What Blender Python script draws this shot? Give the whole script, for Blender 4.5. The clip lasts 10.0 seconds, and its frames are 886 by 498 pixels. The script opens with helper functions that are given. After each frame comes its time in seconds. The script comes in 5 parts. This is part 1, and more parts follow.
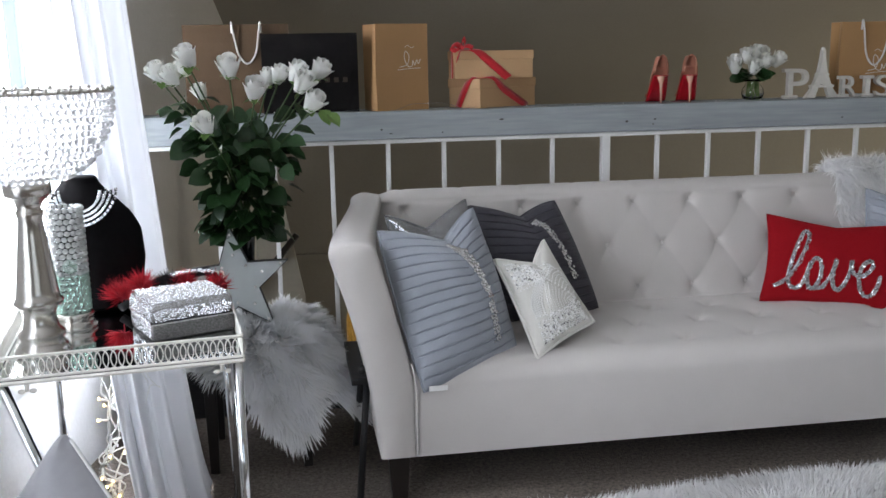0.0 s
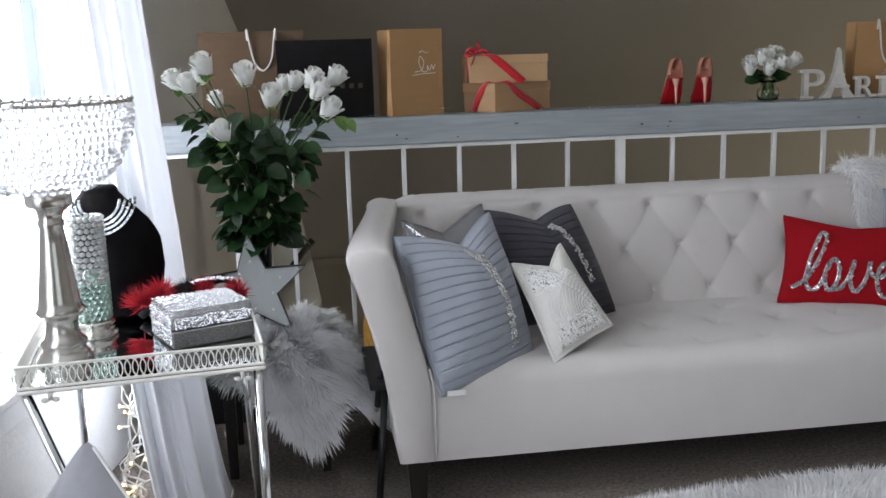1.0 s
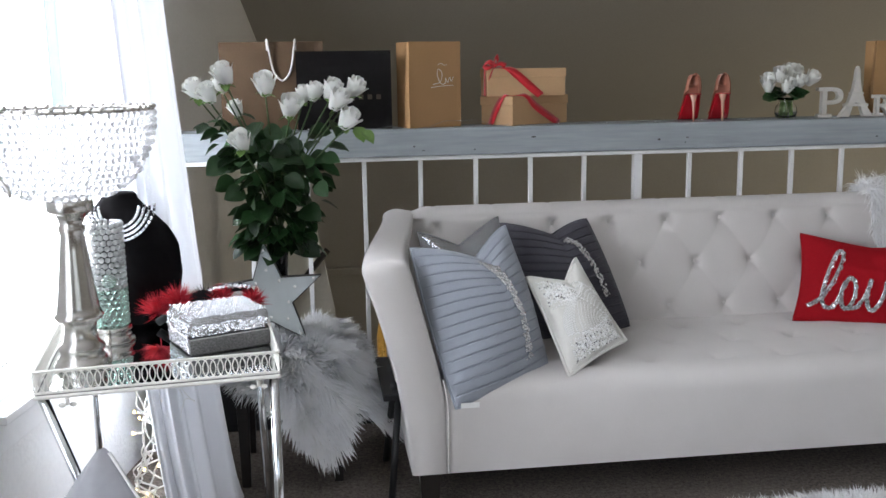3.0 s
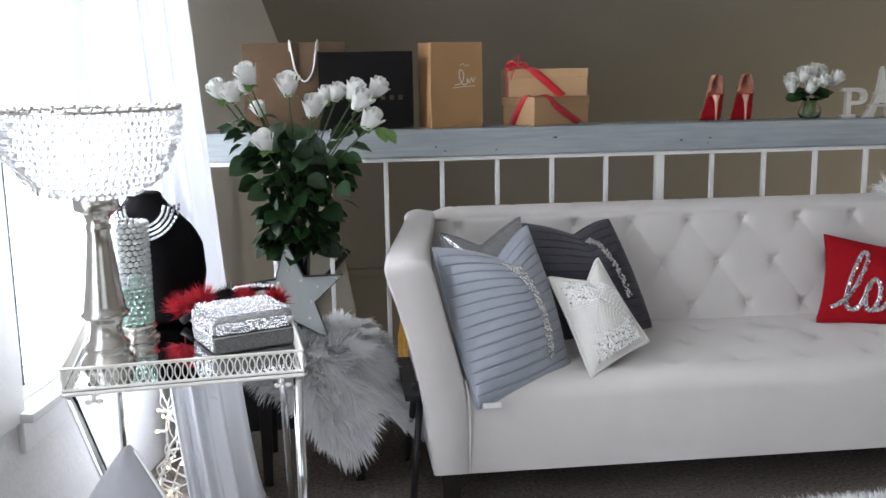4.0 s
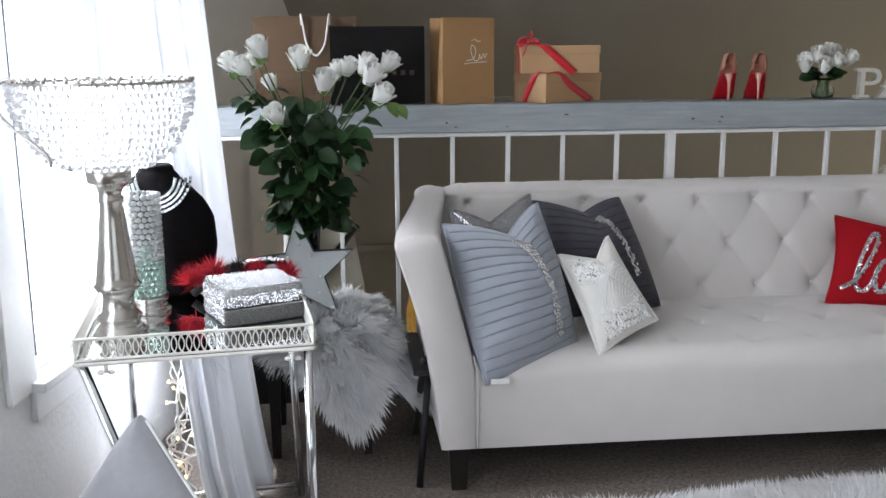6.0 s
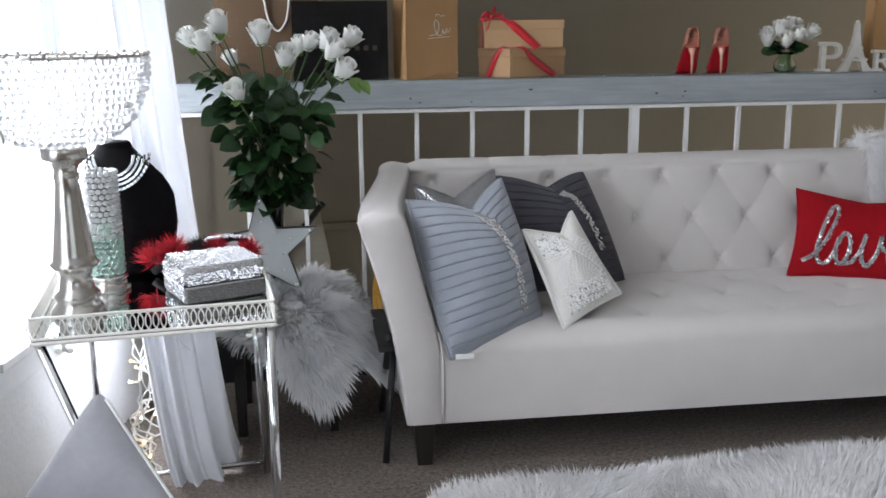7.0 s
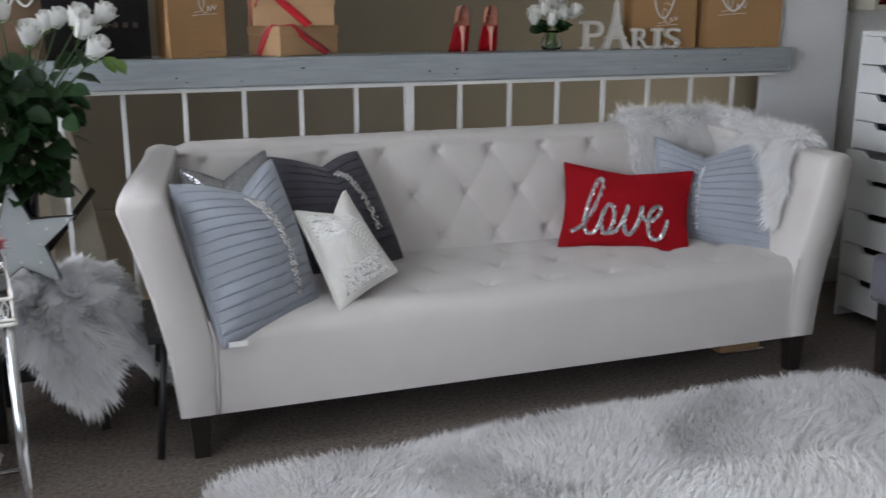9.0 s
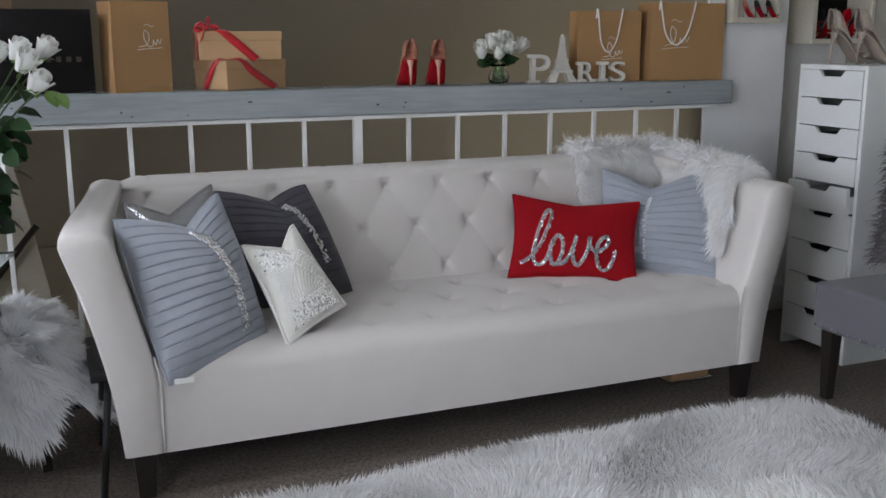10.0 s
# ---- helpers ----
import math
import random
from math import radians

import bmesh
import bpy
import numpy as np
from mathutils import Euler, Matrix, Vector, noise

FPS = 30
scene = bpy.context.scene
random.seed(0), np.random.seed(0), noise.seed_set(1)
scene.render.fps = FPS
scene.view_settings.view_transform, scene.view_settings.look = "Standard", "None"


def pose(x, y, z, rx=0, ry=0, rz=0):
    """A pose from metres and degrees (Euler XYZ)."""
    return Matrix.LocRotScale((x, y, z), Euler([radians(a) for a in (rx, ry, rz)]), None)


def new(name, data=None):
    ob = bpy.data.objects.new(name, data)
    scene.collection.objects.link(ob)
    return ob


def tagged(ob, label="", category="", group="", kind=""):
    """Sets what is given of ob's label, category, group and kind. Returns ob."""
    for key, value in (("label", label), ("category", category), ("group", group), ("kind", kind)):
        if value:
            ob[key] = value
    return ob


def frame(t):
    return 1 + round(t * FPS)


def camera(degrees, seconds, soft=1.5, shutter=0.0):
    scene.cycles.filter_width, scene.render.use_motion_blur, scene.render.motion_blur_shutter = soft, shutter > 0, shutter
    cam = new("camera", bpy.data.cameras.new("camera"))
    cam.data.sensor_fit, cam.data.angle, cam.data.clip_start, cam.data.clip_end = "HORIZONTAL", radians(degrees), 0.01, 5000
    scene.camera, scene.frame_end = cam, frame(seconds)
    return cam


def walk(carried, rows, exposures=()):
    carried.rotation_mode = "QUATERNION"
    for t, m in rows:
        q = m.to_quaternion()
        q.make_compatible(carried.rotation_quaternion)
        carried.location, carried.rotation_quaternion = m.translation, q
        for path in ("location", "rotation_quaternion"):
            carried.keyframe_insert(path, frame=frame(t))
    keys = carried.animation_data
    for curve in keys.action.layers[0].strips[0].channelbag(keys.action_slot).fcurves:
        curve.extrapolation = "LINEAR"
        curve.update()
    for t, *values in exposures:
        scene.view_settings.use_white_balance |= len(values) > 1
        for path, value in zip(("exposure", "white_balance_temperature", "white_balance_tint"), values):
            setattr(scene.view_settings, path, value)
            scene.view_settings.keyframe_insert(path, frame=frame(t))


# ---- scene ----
cam = camera(49.30, 10.0, shutter=0.5)
PATH = [
    (0, 0.0406, -0.1420, 1.2722, 78.703, 1.105, -9.206),
    (0.5, 0.0419, -0.1390, 1.2762, 78.690, 1.827, -8.919),
    (1, 0.0299, -0.1451, 1.2831, 78.823, 1.739, -8.529),
    (1.5, 0.0194, -0.1430, 1.2816, 79.100, 1.116, -8.642),
    (2, 0.0184, -0.1445, 1.2845, 79.167, 1.014, -8.215),
    (3.5, 0.0137, -0.1484, 1.2845, 79.677, 0.940, -7.281),
    (4, 0.0045, -0.1493, 1.2799, 79.672, 0.974, -6.590),
    (4.5, -0.0058, -0.1527, 1.2826, 79.513, 0.751, -5.782),
    (5, -0.0085, -0.1559, 1.2783, 79.178, 0.684, -5.458),
    (5.5, -0.0067, -0.1544, 1.2796, 78.855, 0.517, -5.625),
    (7, 0.0186, -0.1523, 1.2692, 77.016, 0.519, -7.796),
    (7.5, 0.0430, -0.1552, 1.2617, 76.571, 0.692, -9.340),
    (8, 0.0686, -0.1474, 1.2657, 75.952, 0.467, -11.573),
    (8.5, 0.0995, -0.1446, 1.2666, 75.890, 0.296, -14.998),
    (9, 0.1285, -0.1469, 1.2686, 75.687, 0.079, -19.280),
    (9.5, 0.1429, -0.1427, 1.2631, 76.687, 0.153, -21.513),
    (10, 0.1464, -0.1513, 1.2635, 77.682, 0.124, -22.038),
]
walk(cam, [(t, pose(*p)) for t, *p in PATH],
     exposures=((0.0, -0.04), (2.0, 0.0), (3.5, 0.18), (5.5, 0.18), (7.0, 0.08), (8.5, -0.06), (10.0, -0.06)))


# ---- world, light ----
world = bpy.data.worlds.new("world")
scene.world = world
world.use_nodes = True
wn = world.node_tree
sky = wn.nodes.new("ShaderNodeTexSky")
sky.sky_type = 'NISHITA'
sky.sun_disc = False
sky.sun_elevation = radians(48)
sky.sun_rotation = radians(250)
wn.links.new(sky.outputs[0], wn.nodes["Background"].inputs[0])
wn.nodes["Background"].inputs[1].default_value = 0.12

# the window wall leans a few degrees off the railing's square: s runs along it, y outwards
WM = Matrix(((0.165, -0.986, 0, -0.764), (0.986, 0.165, 0, 2.165), (0, 0, 1, 0), (0, 0, 0, 1)))


def window_light(name, s0, s1, z0, z1, power):
    la = bpy.data.lights.new(name, 'AREA')
    la.shape, la.size, la.size_y = 'RECTANGLE', s1 - s0, z1 - z0
    la.energy = power
    la.color = (0.86, 0.905, 1.0)
    ob = new(name, la)
    ob.matrix_world = WM @ Matrix.Translation(((s0 + s1) / 2, 0.17, (z0 + z1) / 2)) @ pose(0, 0, 0, -90, 0, 0)
    return ob


window_light("window_daylight", -0.02, 1.02, 0.5, 2.1, 100)
window_light("window_daylight", -2.9, -0.42, 0.5, 2.1, 78)


# unseen fill facing the sofa, added to brighten its front and the window wall
la = bpy.data.lights.new("south_fill", 'AREA')
la.shape, la.size, la.size_y, la.energy, la.color = 'RECTANGLE', 2.4, 1.3, 9, (0.88, 0.92, 1.0)
new("south_fill", la).matrix_world = pose(1.2, -3.18, 1.45, 90, 0, 0)
# unseen warm fill, added to lift the dark stairwell wall
la = bpy.data.lights.new("stair_fill", 'AREA')
la.shape, la.size, la.size_y, la.energy, la.color = 'RECTANGLE', 1.6, 1.6, 20, (1.0, 0.90, 0.70)
new("stair_fill", la).matrix_world = pose(4.86, 4.9, -0.3, 0, 90, 0)


# ---- materials ----
def mat(name, color, rough=0.6, metal=0.0, bump=0.0, scale=60.0, var=0.12, vscale=4.0, color2=None, sheen=0.0, coat=0.0,
        trans=0.0, ior=1.45, stretch=(1, 1, 1), per_object=0.0, spec=0.5, emit=None, emit_strength=0.0):
    m = bpy.data.materials.new(name)
    m.use_nodes = True
    nt = m.node_tree
    b = nt.nodes["Principled BSDF"]
    b.inputs["Roughness"].default_value = rough
    b.inputs["Metallic"].default_value = metal
    b.inputs["Sheen Weight"].default_value = sheen
    b.inputs["Coat Weight"].default_value = coat
    b.inputs["Transmission Weight"].default_value = trans
    b.inputs["IOR"].default_value = ior
    b.inputs["Specular IOR Level"].default_value = spec
    tc = nt.nodes.new("ShaderNodeTexCoord")
    mp = nt.nodes.new("ShaderNodeMapping")
    mp.inputs["Scale"].default_value = stretch
    nt.links.new(tc.outputs["Object"], mp.inputs[0])
    big = nt.nodes.new("ShaderNodeTexNoise")
    big.inputs["Scale"].default_value = vscale
    big.inputs["Detail"].default_value = 4
    fine = nt.nodes.new("ShaderNodeTexNoise")
    fine.inputs["Scale"].default_value = scale
    fine.inputs["Detail"].default_value = 3
    nt.links.new(mp.outputs[0], big.inputs[0])
    nt.links.new(mp.outputs[0], fine.inputs[0])
    add = nt.nodes.new("ShaderNodeMath")
    add.operation = 'ADD'
    nt.links.new(big.outputs[0], add.inputs[0])
    nt.links.new(fine.outputs[0], add.inputs[1])
    half = nt.nodes.new("ShaderNodeMapRange")
    half.inputs["From Min"].default_value, half.inputs["From Max"].default_value = 0.6, 1.4
    nt.links.new(add.outputs[0], half.inputs["Value"])
    mix = nt.nodes.new("ShaderNodeMix")
    mix.data_type = 'RGBA'
    c2 = color2 or tuple(min(1, c * (1 + var)) for c in color)
    c1 = color if color2 else tuple(c * (1 - var) for c in color)
    mix.inputs["A"].default_value = (*c1, 1)
    mix.inputs["B"].default_value = (*c2, 1)
    nt.links.new(half.outputs[0], mix.inputs["Factor"])
    out = mix.outputs["Result"]
    if per_object:
        info = nt.nodes.new("ShaderNodeObjectInfo")
        hsv = nt.nodes.new("ShaderNodeHueSaturation")
        r = nt.nodes.new("ShaderNodeMapRange")
        r.inputs["To Min"].default_value, r.inputs["To Max"].default_value = 1 - per_object, 1 + per_object
        nt.links.new(info.outputs["Random"], r.inputs["Value"])
        nt.links.new(r.outputs[0], hsv.inputs["Value"])
        nt.links.new(out, hsv.inputs["Color"])
        out = hsv.outputs[0]
    nt.links.new(out, b.inputs["Base Color"])
    if bump:
        bp = nt.nodes.new("ShaderNodeBump")
        bp.inputs["Strength"].default_value = bump
        bp.inputs["Distance"].default_value = 0.004
        nt.links.new(fine.outputs[0], bp.inputs["Height"])
        nt.links.new(bp.outputs[0], b.inputs["Normal"])
    if emit:
        b.inputs["Emission Color"].default_value = (*emit, 1)
        b.inputs["Emission Strength"].default_value = emit_strength
    return m


def sheer(name, color, clear, glow=0.20):
    """Thin cloth that lets light through."""
    m = bpy.data.materials.new(name)
    m.use_nodes = True
    nt = m.node_tree
    nt.nodes.remove(nt.nodes["Principled BSDF"])
    d, t, c = (nt.nodes.new("ShaderNodeBsdf" + k) for k in ("Diffuse", "Translucent", "Transparent"))
    n = nt.nodes.new("ShaderNodeTexNoise")
    n.inputs["Scale"].default_value = 500
    r = nt.nodes.new("ShaderNodeMapRange")
    r.inputs["To Min"].default_value, r.inputs["To Max"].default_value = clear * 0.5, clear * 1.5
    nt.links.new(n.outputs[0], r.inputs["Value"])
    d.inputs[0].default_value = t.inputs[0].default_value = (*color, 1)
    a, b = nt.nodes.new("ShaderNodeMixShader"), nt.nodes.new("ShaderNodeMixShader")
    a.inputs[0].default_value = glow
    nt.links.new(d.outputs[0], a.inputs[1])
    nt.links.new(t.outputs[0], a.inputs[2])
    nt.links.new(r.outputs[0], b.inputs[0])
    nt.links.new(a.outputs[0], b.inputs[1])
    nt.links.new(c.outputs[0], b.inputs[2])
    nt.links.new(b.outputs[0], nt.nodes["Material Output"].inputs[0])
    return m


def wool(name, a, c):
    """Hairs that glow a little against the light."""
    m = bpy.data.materials.new(name)
    m.use_nodes = True
    nt = m.node_tree
    nt.nodes.remove(nt.nodes["Principled BSDF"])
    n = nt.nodes.new("ShaderNodeTexNoise")
    n.inputs["Scale"].default_value = 14
    tc = nt.nodes.new("ShaderNodeTexCoord")
    nt.links.new(tc.outputs["Object"], n.inputs[0])
    mx = nt.nodes.new("ShaderNodeMix")
    mx.data_type = 'RGBA'
    mx.inputs["A"].default_value, mx.inputs["B"].default_value = (*c, 1), (*a, 1)
    r = nt.nodes.new("ShaderNodeMapRange")
    r.inputs["From Min"].default_value, r.inputs["From Max"].default_value = 0.35, 0.6
    nt.links.new(n.outputs[0], r.inputs["Value"])
    nt.links.new(r.outputs[0], mx.inputs["Factor"])
    d, t, s = nt.nodes.new("ShaderNodeBsdfDiffuse"), nt.nodes.new("ShaderNodeBsdfTranslucent"), nt.nodes.new("ShaderNodeMixShader")
    s.inputs[0].default_value = 0.15
    for k in (d, t):
        nt.links.new(mx.outputs["Result"], k.inputs[0])
    nt.links.new(d.outputs[0], s.inputs[1])
    nt.links.new(t.outputs[0], s.inputs[2])
    nt.links.new(s.outputs[0], nt.nodes["Material Output"].inputs[0])
    return m


def weave(m, scale, strength):
    """Adds the fine crossed threads of cloth to a material's relief."""
    nt = m.node_tree
    b = nt.nodes["Principled BSDF"]
    tc = nt.nodes.new("ShaderNodeTexCoord")
    total = None
    for axis in ('X', 'Z', 'Y'):
        w = nt.nodes.new("ShaderNodeTexWave")
        w.bands_direction = axis
        w.inputs["Scale"].default_value = scale
        w.inputs["Distortion"].default_value = 1.5
        nt.links.new(tc.outputs["Object"], w.inputs[0])
        if total is None:
            total = w.outputs["Fac"]
        else:
            a = nt.nodes.new("ShaderNodeMath")
            nt.links.new(total, a.inputs[0])
            nt.links.new(w.outputs["Fac"], a.inputs[1])
            total = a.outputs[0]
    bp = nt.nodes.new("ShaderNodeBump")
    bp.inputs["Strength"].default_value = strength
    bp.inputs["Distance"].default_value = 0.001
    nt.links.new(total, bp.inputs["Height"])
    old = b.inputs["Normal"].links
    if old:
        nt.links.new(old[0].from_socket, bp.inputs["Normal"])
    nt.links.new(bp.outputs[0], b.inputs["Normal"])
    return m


M_WALL = mat("taupe_wall_paint", (0.36, 0.335, 0.29), 0.85, bump=0.35, scale=90, var=0.06, vscale=1.5)
M_WHITEWALL = mat("white_wall_paint", (0.80, 0.805, 0.82), 0.8, bump=0.3, scale=90, var=0.03, vscale=2)
M_GREYWALL = mat("light_grey_wall_paint", (0.78, 0.775, 0.76), 0.85, bump=0.5, scale=70, var=0.05, vscale=2)
M_CEIL = mat("ceiling_paint", (0.6, 0.59, 0.57), 0.9, bump=0.3, scale=80, var=0.03)
M_CARPET = mat("carpet_pile", (0.035, 0.028, 0.025), 1.0, bump=1.0, scale=170, vscale=75, color2=(0.27, 0.225, 0.19))
M_TRIM = mat("white_gloss_paint", (0.8, 0.8, 0.79), 0.35, var=0.03, bump=0.1, scale=40)
M_BEAM = mat("grey_blue_washed_wood", (0.22, 0.245, 0.26), 0.55, bump=0.5, scale=45, vscale=5, color2=(0.37, 0.40, 0.415), stretch=(0.12, 1, 1.6))
M_KNOT = mat("dark_wood_knot", (0.06, 0.055, 0.05), 0.7)
M_LINEN = weave(mat("ivory_linen", (0.60, 0.568, 0.545), 0.9, bump=0.12, scale=300, var=0.035, vscale=9, sheen=0.25), 260, 0.25)
M_DARKWOOD = mat("black_stained_wood", (0.018, 0.014, 0.012), 0.35, var=0.4, bump=0.1, scale=50, stretch=(1, 1, 0.15))
M_BLUEGREY = weave(mat("blue_grey_satin_cotton", (0.30, 0.325, 0.37), 0.6, var=0.06, bump=0.08, scale=220, vscale=14, sheen=0.3), 300, 0.2)
M_CHARCOAL = weave(mat("charcoal_violet_cotton", (0.055, 0.052, 0.066), 0.75, var=0.1, bump=0.1, scale=220, sheen=0.15), 300, 0.2)
M_CREAM = weave(mat("cream_cotton", (0.73, 0.71, 0.665), 0.8, var=0.05, bump=0.2, scale=120), 280, 0.3)
M_RED = weave(mat("red_felted_cotton", (0.30, 0.004, 0.009), 0.85, var=0.12, bump=0.2, scale=200, spec=0.2), 240, 0.3)
M_SEQUIN = mat("silver_sequins", (0.80, 0.80, 0.82), 0.18, metal=1.0, var=0.1)
M_JEWEL = mat("clear_crystal_stones", (0.80, 0.81, 0.83), 0.10, metal=0.9, var=0.3, scale=300, vscale=150)
M_PEARL = mat("pearl_beads", (0.92, 0.91, 0.89), 0.25, var=0.05, coat=0.6)
M_FUR = wool("white_sheepskin_wool", (0.97, 0.97, 0.98), (0.95, 0.945, 0.935))
M_FUR2 = wool("ivory_faux_fur", (0.965, 0.96, 0.965), (0.93, 0.915, 0.90))
M_RUGFUR = wool("ivory_rug_fur", (0.87, 0.86, 0.86), (0.80, 0.785, 0.775))
M_GREYFUR = mat("grey_faux_fur", (0.17, 0.155, 0.16), 0.9, var=0.3, vscale=12, scale=60)
M_HIDE = mat("pelt_backing", (0.93, 0.92, 0.90), 0.95, var=0.05)
M_KRAFT = mat("kraft_paper", (0.37, 0.21, 0.09), 0.65, var=0.05, bump=0.15, scale=180, vscale=6)
# kraft with the curtain's shade put into its colour, for the bag behind the roses
M_KRAFTSHADED = mat("shaded_kraft_paper", (0.088, 0.050, 0.023), 0.7, var=0.06, bump=0.15, scale=180, vscale=6)
M_KRAFT2 = mat("tan_cardboard", (0.46, 0.29, 0.15), 0.65, var=0.05, bump=0.1, scale=160, vscale=6)
M_BLACKPAPER = mat("black_paper", (0.008, 0.007, 0.007), 0.6, var=0.3, bump=0.1, scale=60, spec=0.1)
M_GILT = mat("dull_bronze_print", (0.055, 0.042, 0.03), 0.5, metal=0.4)
M_WHITEINK = mat("white_print", (0.8, 0.78, 0.74), 0.6)
M_CORD = mat("white_rope", (0.72, 0.69, 0.66), 0.8, bump=0.5, scale=200)
M_RIBBON = mat("red_satin_ribbon", (0.50, 0.010, 0.018), 0.35, var=0.15, sheen=0.3, vscale=30)
M_PATENT = mat("nude_patent_leather", (0.50, 0.22, 0.15), 0.12, var=0.05, coat=0.8)
M_REDSOLE = mat("red_lacquer", (0.42, 0.004, 0.012), 0.2, coat=0.6)
M_GLITTER = mat("nude_glitter", (0.42, 0.35, 0.30), 0.3, metal=0.35, bump=0.8, scale=500, vscale=300, var=0.35)
M_SILVERGLIT = mat("silver_glitter", (0.40, 0.40, 0.41), 0.22, metal=0.85, bump=1.0, scale=420, vscale=260, var=0.5)
M_GLASS = mat("clear_glass", (0.98, 0.99, 0.98), 0.02, trans=1.0, ior=1.48, var=0.0)
M_CRYSTAL = mat("crystal_beads", (0.96, 0.96, 0.975), 0.03, trans=0.7, ior=1.40, var=0.02, coat=1.0)
M_CLEARBEAD = mat("clear_glass_beads", (0.96, 0.97, 0.97), 0.04, trans=0.7, ior=1.45, var=0.03, coat=1.0)
M_GREENGLASS = mat("pale_green_glass_beads", (0.70, 0.86, 0.79), 0.05, trans=0.8, ior=1.5, var=0.05)
M_NICKEL = mat("brushed_nickel", (0.60, 0.575, 0.54), 0.19, metal=1.0, var=0.06, bump=0.06, scale=160, stretch=(1, 1, 8))
M_CHROME = mat("chrome", (0.72, 0.73, 0.74), 0.12, metal=1.0, var=0.03)
M_SILVERPAINT = mat("champagne_silver_metal", (0.74, 0.72, 0.67), 0.38, metal=0.35, var=0.08)
M_MIRROR = mat("mirror_glass", (0.80, 0.83, 0.83), 0.03, metal=1.0, var=0.02)
M_VELVET = mat("black_velvet", (0.006, 0.0055, 0.006), 0.95, var=0.3, spec=0.1)
M_STARWHITE = mat("white_enamelled_tin", (0.56, 0.60, 0.60), 0.4, var=0.05, bump=0.1, scale=30)
M_BLACKMETAL = mat("black_metal", (0.015, 0.015, 0.016), 0.4, var=0.3)
M_VASE = mat("dark_smoked_glass", (0.012, 0.014, 0.016), 0.08, var=0.2, coat=0.5)
M_PETAL = wool("white_rose_petals", (0.94, 0.94, 0.915), (0.89, 0.89, 0.84))
M_LEAF = mat("dark_green_leaves", (0.022, 0.060, 0.019), 0.34, var=0.4, vscale=30, scale=120, bump=0.2, per_object=0.5)
M_NEWLEAF = mat("light_green_sepals", (0.14, 0.24, 0.06), 0.5, var=0.2)
M_STEM = mat("green_stems", (0.045, 0.085, 0.025), 0.5, var=0.3, vscale=20)
M_FEATHER = mat("red_feathers", (0.50, 0.018, 0.035), 0.7, var=0.3)
M_BLACKCLOTH = mat("black_cloth", (0.014, 0.013, 0.015), 0.8, var=0.3)
M_GREYCLOTH = weave(mat("slate_grey_upholstery", (0.115, 0.11, 0.13), 0.85, var=0.05, bump=0.15, scale=200, sheen=0.2), 260, 0.3)
M_SATINGREY = mat("silver_grey_satin", (0.33, 0.33, 0.35), 0.38, var=0.06, vscale=10, sheen=0.2)
M_WHITELAM = mat("white_laminate", (0.72, 0.73, 0.73), 0.4, var=0.02, bump=0.05, scale=30)
# near-black drawer boxes: the shade inside the unit put into their colour
M_BOXSHADE = mat("drawer_box_shade", (0.02, 0.02, 0.02), 0.9)
M_MIRRORWOOD = mat("cream_painted_wood", (0.58, 0.54, 0.45), 0.5, var=0.06)
M_ALU = mat("dark_grey_aluminium", (0.085, 0.10, 0.108), 0.5, metal=0.0, var=0.06, bump=0.05, scale=60)
M_CABLE = mat("white_cable", (0.75, 0.74, 0.70), 0.5)
M_BULB = mat("warm_bulb", (1.0, 0.8, 0.5), 0.3, emit=(1.0, 0.62, 0.22), emit_strength=14)
M_GOLD = mat("gold_glass", (0.72, 0.42, 0.10), 0.16, metal=0.85, emit=(1.0, 0.55, 0.12), emit_strength=0.10, var=0.3, vscale=25)
M_LABEL = mat("white_satin_label", (0.8, 0.8, 0.78), 0.5)
# lit copy of the sheer voile: paler and more translucent, so the near panel glows
M_SHEERLIT = sheer("white_voile_backlit", (0.93, 0.94, 0.96), 0.12, 0.65)
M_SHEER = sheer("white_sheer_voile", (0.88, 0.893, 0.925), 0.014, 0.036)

# ---- building helpers ----
WORLD_OF = {}


def thing(name, x, y, z, label, category, rz=0.0, group="", kind=""):
    ob = new(name)
    ob.matrix_world = WORLD_OF[ob] = pose(x, y, z, 0, 0, rz)
    return tagged(ob, label, category, group, kind)


def link(name, me, parent, label=""):
    ob = new(name, me)
    if parent is not None:
        ob.parent = parent
        WORLD_OF[ob] = WORLD_OF[parent]
    else:
        WORLD_OF[ob] = Matrix.Identity(4)
    if label:
        ob["label"] = label
    return ob


def part(name, bm, material, parent, label="", smooth=False):
    """Links a bmesh in world coordinates as one mesh under a thing or a part."""
    if parent is not None:
        bm.transform(WORLD_OF[parent].inverted())
    bmesh.ops.recalc_face_normals(bm, faces=bm.faces)
    me = bpy.data.meshes.new(name)
    bm.to_mesh(me)
    bm.free()
    for m in (material if isinstance(material, (list, tuple)) else [material]):
        me.materials.append(m)
    if smooth:
        me.shade_smooth()
    return link(name, me, parent, label)


def solid(name, bm, material, label, category="", kind="", smooth=False, group=""):
    """One plain mesh at top level."""
    ob = part(name, bm, material, None, "", smooth)
    return tagged(ob, label, category, group, kind)


